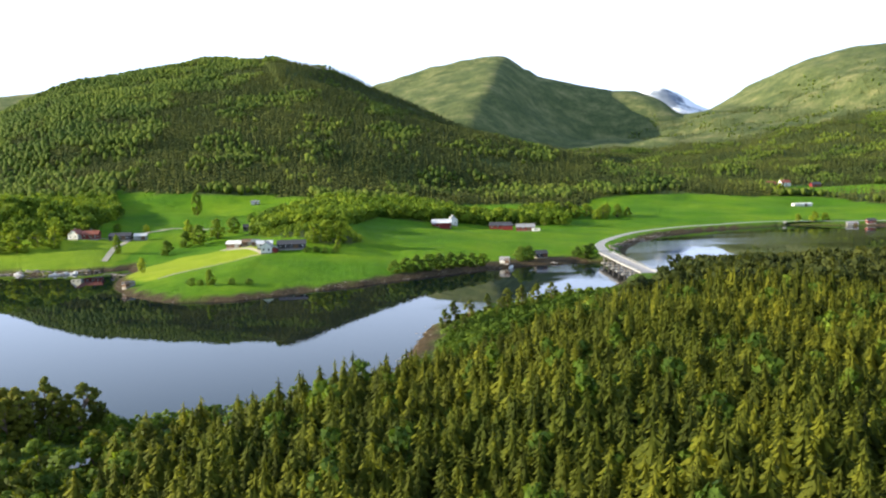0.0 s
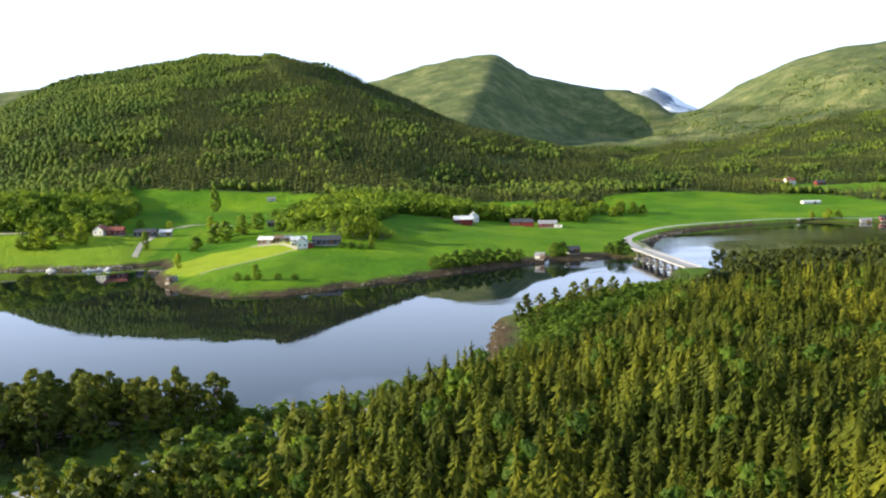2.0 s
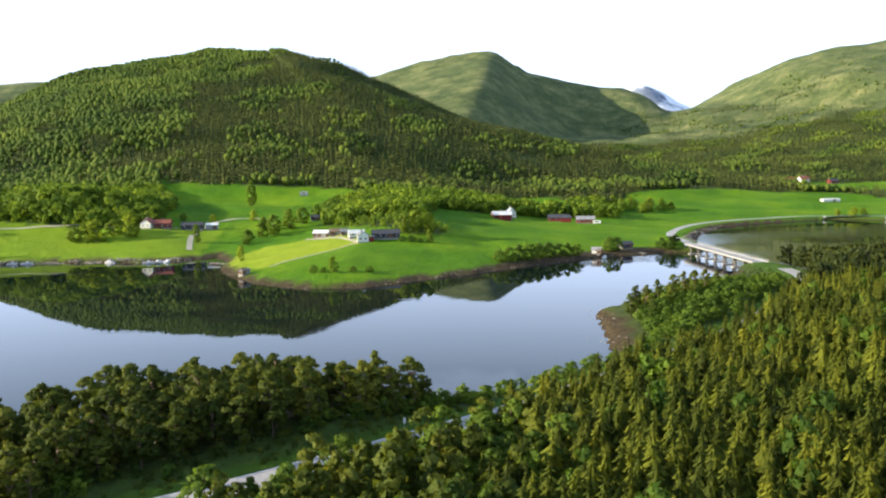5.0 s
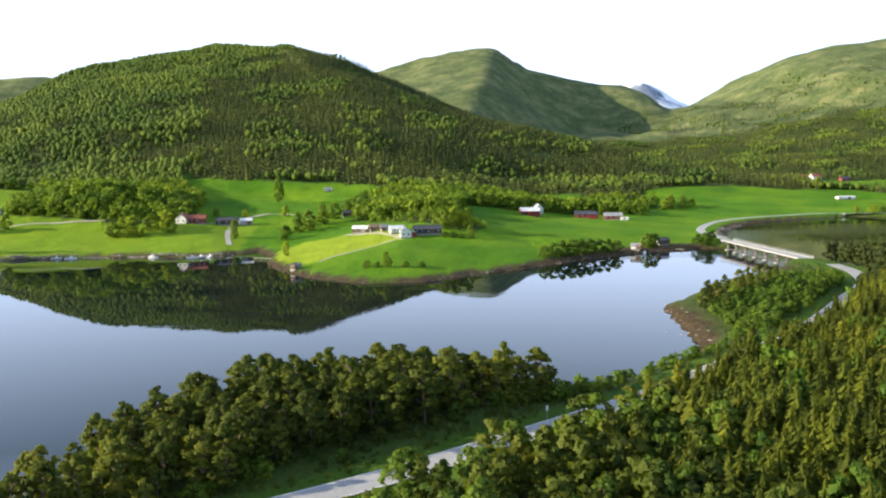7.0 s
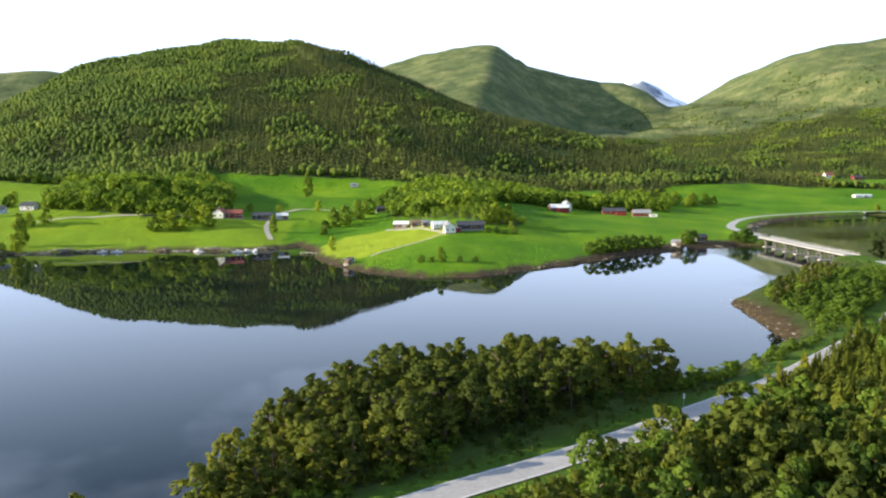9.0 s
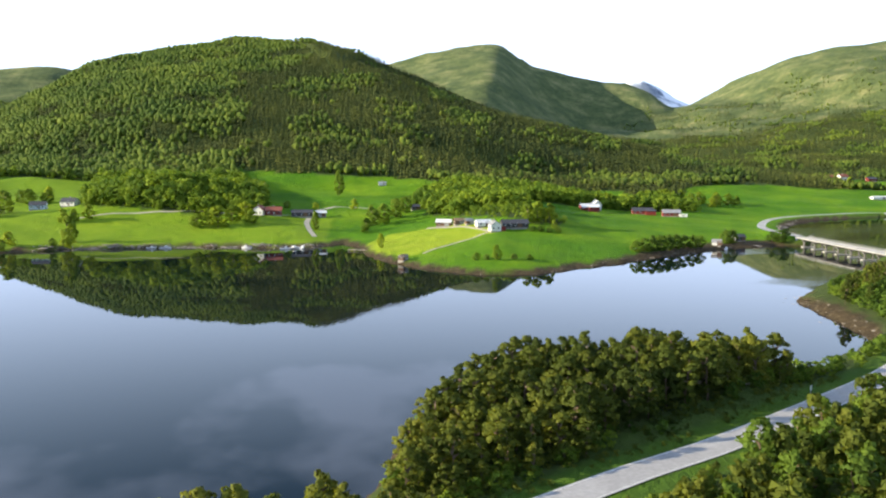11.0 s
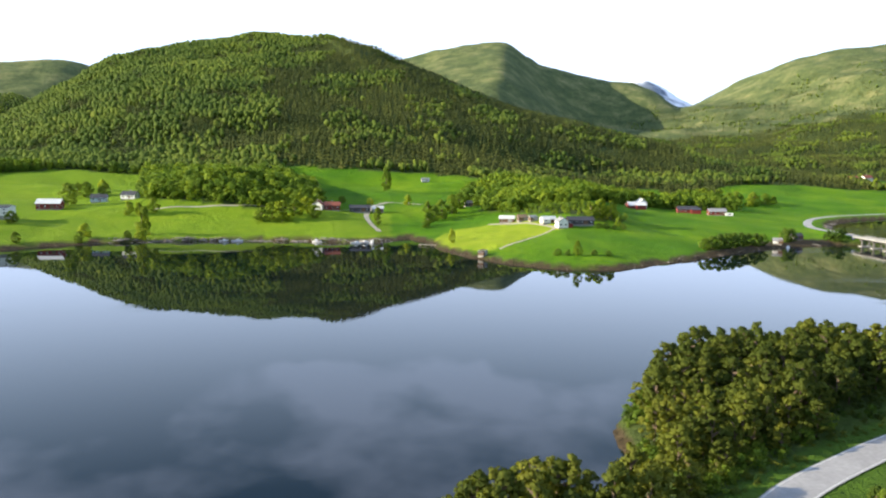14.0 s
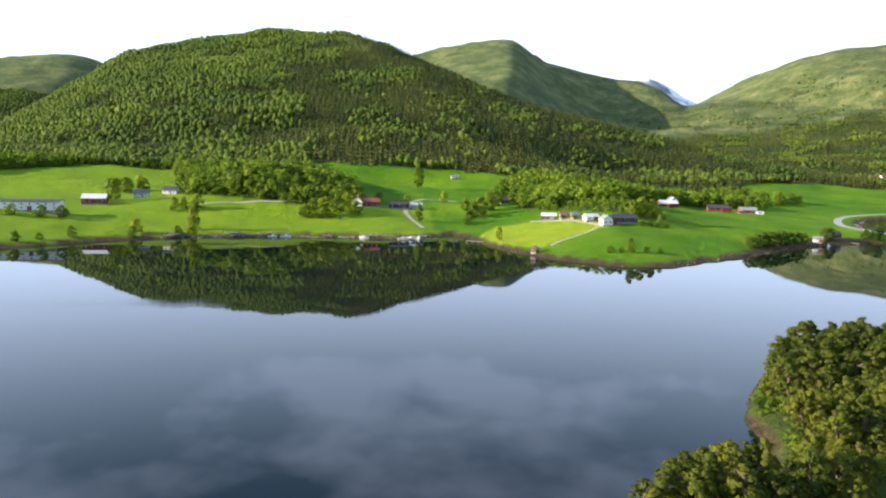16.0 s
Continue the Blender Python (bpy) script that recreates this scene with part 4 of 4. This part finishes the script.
def house(name, label, category, x, y, turn, long, deep, tall, rise, wall, roof, windows=3, door=True, chimney=False, annex=None, group=""):
    """A gabled building with its long side along its own x. annex: (length, depth, height, side) of a lean-to wing."""
    z = min(ground_z(x + a * long / 2, y + b * deep / 2) for a in (-1, 0, 1) for b in (-1, 1))
    top = thing(name, label, category, (x, y, z), turn, group)
    a, b = long / 2, deep / 2
    base = max(ground_z(x, y) - z, 0) + 0.5
    part("foundation", boxes((-a + 0.1, a - 0.1, -b + 0.1, b - 0.1, -1.0, base)), STONE, top, "grey field-stone foundation")
    bm = bmesh.new()
    v = [bm.verts.new(c) for c in ((-a, -b, base), (a, -b, base), (a, b, base), (-a, b, base), (-a, -b, base + tall), (a, -b, base + tall), (a, b, base + tall), (-a, b, base + tall), (-a, 0, base + tall + rise), (a, 0, base + tall + rise))]
    for f in ((0, 1, 5, 4), (2, 3, 7, 6), (1, 2, 6, 9, 5), (3, 0, 4, 8, 7), (3, 2, 1, 0), (4, 5, 9, 8), (6, 7, 8, 9)):
        bm.faces.new([v[k] for k in f])
    part("wall", bm, WALLS[wall], top)
    bm, out, t = bmesh.new(), 0.45, 0.22
    slope = rise / b
    for s in (-1, 1):
        e = [(-a - out, s * (b + out), base + tall - slope * out), (a + out, s * (b + out), base + tall - slope * out), (a + out, 0, base + tall + rise), (-a - out, 0, base + tall + rise)]
        low, high = [bm.verts.new((p[0], p[1], p[2] + 0.03)) for p in e], [bm.verts.new((p[0], p[1], p[2] + t)) for p in e]
        for f in (low[::-1], high, *[(low[k], low[(k + 1) % 4], high[(k + 1) % 4], high[k]) for k in range(4)]):
            bm.faces.new(f)
    cover = part("roof", bm, ROOFS[roof], top)
    part("ridge_cap", boxes((-a - out, a + out, -0.2, 0.2, base + tall + rise + 0.1, base + tall + rise + 0.28)), ROOFS[roof], cover)
    if chimney:
        part("chimney", boxes((-0.5, 0.4, 0.3, 1.1, base + tall + rise * 0.5, base + tall + rise + 1.1)), STONE, cover)
    trim = WALLS["white"]
    for s in (-1, 1):
        for k in range(windows):
            cx = -a + long * (k + 0.5) / windows
            for h in ((base + 1.0,) if tall < 4.2 else (base + 1.0, base + 3.4)):
                w = part("window", boxes((cx - 0.62, cx + 0.62, min(s * b, s * (b + 0.07)), max(s * b, s * (b + 0.07)), h, h + 1.35)), trim, top, "white-framed window")
                for dx in (-0.29, 0.29):
                    part("pane", boxes((cx + dx - 0.24, cx + dx + 0.24, min(s * (b + 0.071), s * (b + 0.09)), max(s * (b + 0.071), s * (b + 0.09)), h + 0.1, h + 1.25)), GLASS, w)
        for cy in (-deep / 4, deep / 4):
            w = part("window", boxes((min(s * a, s * (a + 0.07)), max(s * a, s * (a + 0.07)), cy - 0.6, cy + 0.6, base + 1.1, base + 2.4)), trim, top, "white-framed window")
            part("pane", boxes((min(s * (a + 0.071), s * (a + 0.09)), max(s * (a + 0.071), s * (a + 0.09)), cy - 0.5, cy + 0.5, base + 1.2, base + 2.3)), GLASS, w)
    if door:
        wide = 1.0 if chimney else 2.8
        part("door", boxes((a * 0.15, a * 0.15 + wide, -b - 0.1, -b, base, base + 2.1 + 0.5 * (wide > 2))), WALLS["brown"] if wall != "brown" else WALLS["grey"], top, "plank door")
    if annex:
        al, ad, ah, dx, colour = annex
        wing = part("annex", boxes((dx - al / 2, dx + al / 2, -b - ad, -b - 0.01, -0.8, base + ah)), WALLS[colour], top, "lower side wing")
        bm = bmesh.new()
        pts = [(dx - al / 2 - 0.3, -b - ad - 0.4, base + ah - 0.1), (dx + al / 2 + 0.3, -b - ad - 0.4, base + ah - 0.1), (dx + al / 2 + 0.3, -b, base + ah + 1.1), (dx - al / 2 - 0.3, -b, base + ah + 1.1)]
        low, high = [bm.verts.new((p[0], p[1], p[2] + 0.12)) for p in pts], [bm.verts.new((p[0], p[1], p[2] + 0.3)) for p in pts]
        for f in (low[::-1], high, *[(low[k], low[(k + 1) % 4], high[(k + 1) % 4], high[k]) for k in range(4)]):
            bm.faces.new(f)
        part("annex_roof", bm, ROOFS[roof], wing)
    return top


house("farmhouse", "white two-storey farmhouse with a grey roof", "house", -101, 473, 96, 8, 6.2, 3.7, 2.2, "white", "grey", 3, True, True, (5, 3, 2.4, -1.2, "red"))
house("barn", "long dark barn with a black roof", "barn", -88, 480, 6, 16, 7, 2.5, 2.0, "dark", "dark", 5)
house("barn", "white barn with a pale sheet-metal roof", "barn", -106, 491, 12, 9, 6, 2.2, 1.7, "white", "white", 2)
house("shed", "low grey shed with a pale roof by the drive", "shed", -129, 513, -12, 9.5, 6, 2.3, 1.6, "brown", "white", 2)
house("shed", "small brown shed with a rusty roof", "shed", -120, 507, 10, 6, 4.5, 2.2, 1.4, "brown", "brown", 1)
house("shed", "tiny brown hut beside the drive", "shed", -114, 502, 15, 4.5, 4, 2.0, 1.2, "brown", "grey", 1)
house("shed", "small dark shed behind the hedge", "shed", -145, 615, 10, 6, 5, 2.4, 1.5, "dark", "dark", 1)
house("cottage", "white cottage with a red tile roof", "house", -258, 583, 80, 9, 7.5, 3.6, 2.8, "white", "red", 2, True, True)
house("cottage", "red cottage with a red tile roof", "house", -248, 584, 5, 11, 7, 3.2, 2.4, "red", "red", 3, True, True)
house("shed", "long dark shed below the farm road", "shed", -228, 586, 4, 15, 6.5, 2.8, 1.8, "dark", "dark", 3)
house("garage", "pale grey garage beside the farm road", "garage", -215, 589, 8, 8, 6, 2.7, 1.4, "grey", "white", 1)
house("cottage", "long white cottage at the edge of the woods", "house", -172, 764, 5, 7, 5, 1.8, 1.2, "white", "grey", 4, True, True)
house("barn", "red barn with a pale roof and white gable trim", "barn", -441, 563, 4, 16, 9, 3.8, 2.8, "red", "white", 4)
house("hall", "long white industrial hall with a dark low roof", "hall", -468, 514, 5, 44, 14, 5.2, 1.2, "white", "dark", 9)
house("house", "pale blue house with a dark roof", "house", -419, 597, 8, 11, 7.5, 3.0, 2.3, "blue", "dark", 3, True, True)
house("house", "white house with a black tile roof", "house", -398, 601, -12, 11, 7.5, 3.0, 2.4, "white", "dark", 3, True, True)
house("barn", "red barn with a pale sheet roof below the woods", "barn", -1, 651, 4, 15, 8, 2.6, 2.5, "red", "white", 4, True, False, (8, 4, 2.6, 2, "red"))
house("house", "white house partly hidden behind the red barn", "house", 8, 666, 94, 9, 7, 4.4, 3.0, "white", "white", 2, True, True)
house("barn", "long red barn with a dark roof", "barn", 46, 660, -8, 17, 8, 2.9, 2.3, "red", "dark", 4, True, False, (8, 4, 2.8, 6, "red"))
house("barn", "red barn with a grey roof in the meadow", "barn", 64, 641, -8, 14, 8, 2.7, 2.2, "red", "grey", 4)
house("boathouse", "small white boathouse at the water's edge", "boathouse", 35, 471, -20, 5, 4, 1.8, 1.4, "white", "grey", 1)
house("boathouse", "dark boathouse above a concrete slip", "boathouse", 58, 493, 12, 7, 5, 2.2, 1.6, "dark", "dark", 2)
house("boathouse", "small weathered brown boathouse on the low point", "boathouse", -157, 408, 60, 4.5, 3.2, 1.5, 1.1, "brown", "brown", 1)
house("house", "white house with a red roof high on the far slope", "house", 428, 1040, 10, 12, 9, 5.0, 3.2, "white", "red", 3, True, True)
house("barn", "red barn high on the far slope", "barn", 411, 1042, 5, 12, 8, 4.0, 3.0, "red", "red", 3)
house("cottage", "red cottage on the far slope", "house", 468, 1042, 5, 12, 8, 3.4, 2.6, "red", "dark", 3)
house("hall", "long low white building by the far meadow", "hall", 376, 868, 2, 19, 7, 2.1, 0.9, "white", "white", 6)
house("boathouse", "long grey boathouse on the inlet shore", "boathouse", 352, 712, -10, 9, 4.5, 1.9, 1.2, "grey", "grey", 3)
house("boathouse", "red boathouse on the inlet shore", "boathouse", 366, 708, -5, 7, 5, 2.2, 1.6, "red", "dark", 2)


def rock_shape(rng, flat=0.45):
    v, f, n = blob_tree(rng, 0.5, 0.0)
    return (v - (0, 0, 0.5)) * (1, 1, flat), f, n


def shore_rocks():
    rng = np.random.RandomState(71)
    x, y, size = [], [], []
    for line, n, spread, low, high in (([(-372, 478), (-340, 486), (-300, 490), (-262, 489), (-232, 487), (-206, 492)], 700, 1.9, 0.3, 1.3),
                                       ([(0, 298), (-7, 287), (-11, 262), (-13, 238), (-16, 222)], 60, 2.5, 0.3, 0.9),
                                       ([(-170, 425), (-152, 388), (-119, 364), (-93, 368), (-52, 400), (0, 440), (50, 475)], 110, 1.0, 0.25, 0.7),
                                       ([(-82, 160), (-100, 150), (-118, 140), (-135, 128)], 90, 2.2, 0.4, 1.5),
                                       ([(104, 500), (112, 540), (126, 575), (148, 618), (182, 664)], 160, 1.6, 0.5, 1.3)):
        pts = smooth_line(line, 0.5)
        k = rng.randint(0, len(pts), n)
        x += list(pts[k, 0] + rng.normal(0, spread, n))
        y += list(pts[k, 1] + rng.normal(0, spread, n))
        size += list(rng.uniform(low, high, n))
    x, y, size = np.array(x), np.array(y), np.array(size)
    ob = joined("shore_rocks", [rock_shape(rng) for _ in range(8)], x, y, np.maximum(height(x, y), -0.2) + 0.1 * size, size, rng.uniform(1.2, 2.6, len(x)), 72, ROCK, "pale grey boulders heaped along the waterline")
    tagged(ob, category="rocks")


shore_rocks()


def boat(x, y, turn, long, cover=None, label="small white motor boat moored at the jetty"):
    top = thing("boat", label, "boat", (x, y, 0.0), turn, "boats by the shore")
    bm = bmesh.new()
    rings = []
    for s, w, z in ((-0.5, 0.32, 0.0), (-0.2, 0.36, 0.0), (0.15, 0.32, 0.03), (0.38, 0.17, 0.08), (0.5, 0.01, 0.14)):
        rings.append([bm.verts.new((s * long, k * w * long * q, zz)) for k, q, zz in ((-1, 0.5, 0.75 + z * 2), (-1, 0.32, -0.15), (1, 0.32, -0.15), (1, 0.5, 0.75 + z * 2))])
    for p, q in zip(rings, rings[1:]):
        for k in range(3):
            bm.faces.new((p[k], q[k], q[k + 1], p[k + 1]))
        bm.faces.new((p[3], q[3], q[0], p[0]))
    bm.faces.new(rings[0][::-1])
    bmesh.ops.recalc_face_normals(bm, faces=bm.faces)
    part("hull", bm, HULL, top)
    if cover:
        part("cover", boxes((-0.3 * long, 0.15 * long, -0.13 * long, 0.13 * long, 0.72, 1.35)), TARP, top, "green canvas cover")
    else:
        part("cabin", boxes((-0.05 * long, 0.2 * long, -0.11 * long, 0.11 * long, 0.74, 1.7)), HULL, top)
        part("windscreen", boxes((0.201 * long, 0.22 * long, -0.1 * long, 0.1 * long, 1.1, 1.6)), GLASS, top)


boat(-222, 482, 30, 7.5)
boat(-227, 480, 10, 6.0)
boat(-217, 484, 80, 6.5)
boat(-251, 486, 170, 6.0)
boat(-300, 488, 5, 7.0)
boat(-308, 487, 10, 6.0)
boat(-250, 494.5, 20, 6.0, True, "small white boat under a green cover")
boat(38, 463, 60, 5.0)


def jetty(x, y, turn, long, label):
    top = thing("jetty", label, "jetty", (x, y, 0), turn)
    for k in range(int(long / 0.6)):
        part("plank", JETTY_PLANK, PLANK, top).location = (0, -0.6 * k, 0.85)
    for k in range(int(long / 4) + 1):
        for dx in (-0.8, 0.8):
            part("pile", JETTY_PILE, PLANK, top).location = (dx, -4.0 * k, 0)


bm = boxes((-1.1, 1.1, -0.28, 0.28, -0.06, 0.06))
JETTY_PLANK = bpy.data.meshes.new("plank")
bm.to_mesh(JETTY_PLANK)
bm = boxes((-0.12, 0.12, -0.12, 0.12, -3.0, 1.1))
JETTY_PILE = bpy.data.meshes.new("pile")
bm.to_mesh(JETTY_PILE)
jetty(-224, 491, 12, 12, "short weathered plank jetty with boats beside it")
jetty(-188, 470, 62, 12, "narrow plank jetty reaching out from the point")
jetty(62, 484, 20, 9, "small plank jetty below the dark boathouse")
slip = thing("slipway", "pale concrete boat slip running into the water", "slipway", (66, 487, 0), 30)
part("slab", boxes((-3, 3, -6, 4, -0.6, 0.55)), CONCRETE, slip)


def road_sign(x, y, turn):
    top = thing("road_sign", "white road sign on a steel post", "sign", (x, y, ground_z(x, y)), turn)
    part("post", boxes((-0.05, 0.05, -0.05, 0.05, -0.3, 2.9)), STEEL, top)
    part("panel", boxes((-0.22, 0.22, -0.09, -0.052, 1.9, 2.95)), HULL, top)


road_sign(-74, 144, 10)
caravan = thing("caravan", "white caravan parked by the red barn", "caravan", (71, 632, ground_z(71, 632)), -10)
part("body", boxes((-3, 3, -1.1, 1.1, 0.5, 2.7)), HULL, caravan)
part("window", boxes((-1.4, 1.4, -1.13, -1.101, 1.4, 2.1)), GLASS, caravan)
for dx in (-0.5, 0.5):
    bm = bmesh.new()
    bmesh.ops.create_cone(bm, cap_ends=True, segments=12, radius1=0.33, radius2=0.33, depth=2.0, matrix=pose(dx, 0, 0.3, 90))
    part("wheel", bm, WALLS["dark"], caravan)

# ---------------------------------------------------------------- single trees and hedges in the meadows
RNG = np.random.RandomState(81)
FIELD_TREES = [(-279, 541, 15, 1.5), (-286, 546, 13, 1.5), (-265, 566, 12, 1.4), (-272, 556, 12, 1.4), (-356, 483, 21, 0.6), (-359, 497, 19, 0.6), (-389, 481, 9, 1.3),
               (-434, 576, 17, 1.2), (-441, 632, 13, 1.4), (-428, 636, 11, 1.3), (-450, 640, 10, 1.3), (-442, 675, 10, 1.3), (-383, 548, 10, 1.1), (-377, 552, 9, 1.1), (-369, 556, 11, 1.1),
               (-209, 706, 23, 0.55), (-192, 623, 9, 1.1), (-214, 543, 13, 0.7), (-180, 538, 10, 1.3), (-168, 570, 15, 1.1), (-160, 586, 15, 1.1), (-153, 605, 13, 1.1), (-174, 560, 12, 1.1),
               (-169, 462, 9, 0.8), (-178, 586, 10, 1.2), (-110, 388, 8, 0.9), (-258, 549, 10, 1.4), (-293, 541, 10, 1.4), (-77, 495, 12, 1.2), (-70, 500, 14, 1.1), (-62, 502, 13, 1.2), (146, 752, 13, 1.3), (160, 760, 12, 1.3), (132, 762, 13, 1.3), (95, 742, 11, 1.3), (104, 750, 13, 1.2), (113, 744, 10, 1.4), (121, 753, 13, 1.2), (138, 745, 10, 1.4), (100, 764, 14, 1.2), (117, 768, 13, 1.2), (152, 770, 12, 1.3), (170, 764, 9, 1.5),
               (48, 701, 13, 1.2), (28, 705, 14, 1.2), (14, 690, 12, 1.2), (-30, 668, 12, 1.2), (-40, 660, 11, 1.2), (70, 690, 11, 1.3), (84, 684, 9, 1.2), (-221, 617, 6, 1.4), (-243, 619, 6, 1.4),
               (328, 732, 9, 1.5), (316, 738, 7, 1.5), (385, 946, 14, 1.2), (340, 735, 8, 1.4), (-469, 496, 7, 1.5), (-441, 503, 8, 1.5), (-452, 498, 8, 1.4), (-478, 492, 7, 1.4), (-62, 486, 6, 1.2)]
plant("field_tree", FIELD_LEAVES, FIELD_TREES, "broad green leafy tree standing in the meadow", "single trees in the meadows", RNG)
BUSHES = [(x, y, tall, 0.75 * wide) for x, y, tall, wide in ((-26, 433, 7, 1.5), (-20, 437, 8, 1.5), (-14, 441, 9, 1.4), (-8, 445, 9, 1.4), (-2, 449, 9, 1.4), (4, 453, 9, 1.4), (10, 457, 8, 1.4), (16, 460, 8, 1.4), (22, 464, 7, 1.4), (45, 481, 9, 1.3), (50, 484, 9, 1.3),
          (84, 490, 8, 1.6), (80, 493, 7, 1.6), (88, 492, 6, 1.5), (-439, 430, 6, 1.3), (-417, 452, 7, 1.3), (-388, 469, 7, 1.2), (-115, 389, 3, 1.8), (-120, 391, 4, 1.6), (-101, 391, 3, 1.8), (-93, 392, 3, 1.9),
          (-73, 473, 3.5, 2.0), (-68, 473, 3, 2.0), (-78, 472, 3.2, 2.0), (-62, 474, 4, 1.6), (-430, 440, 4, 1.6), (-365, 484, 5, 1.4))]
plant("bush", BUSH_SHAPES, BUSHES, "dense green bush near the shore", "bushes along the shore", RNG, "bush")
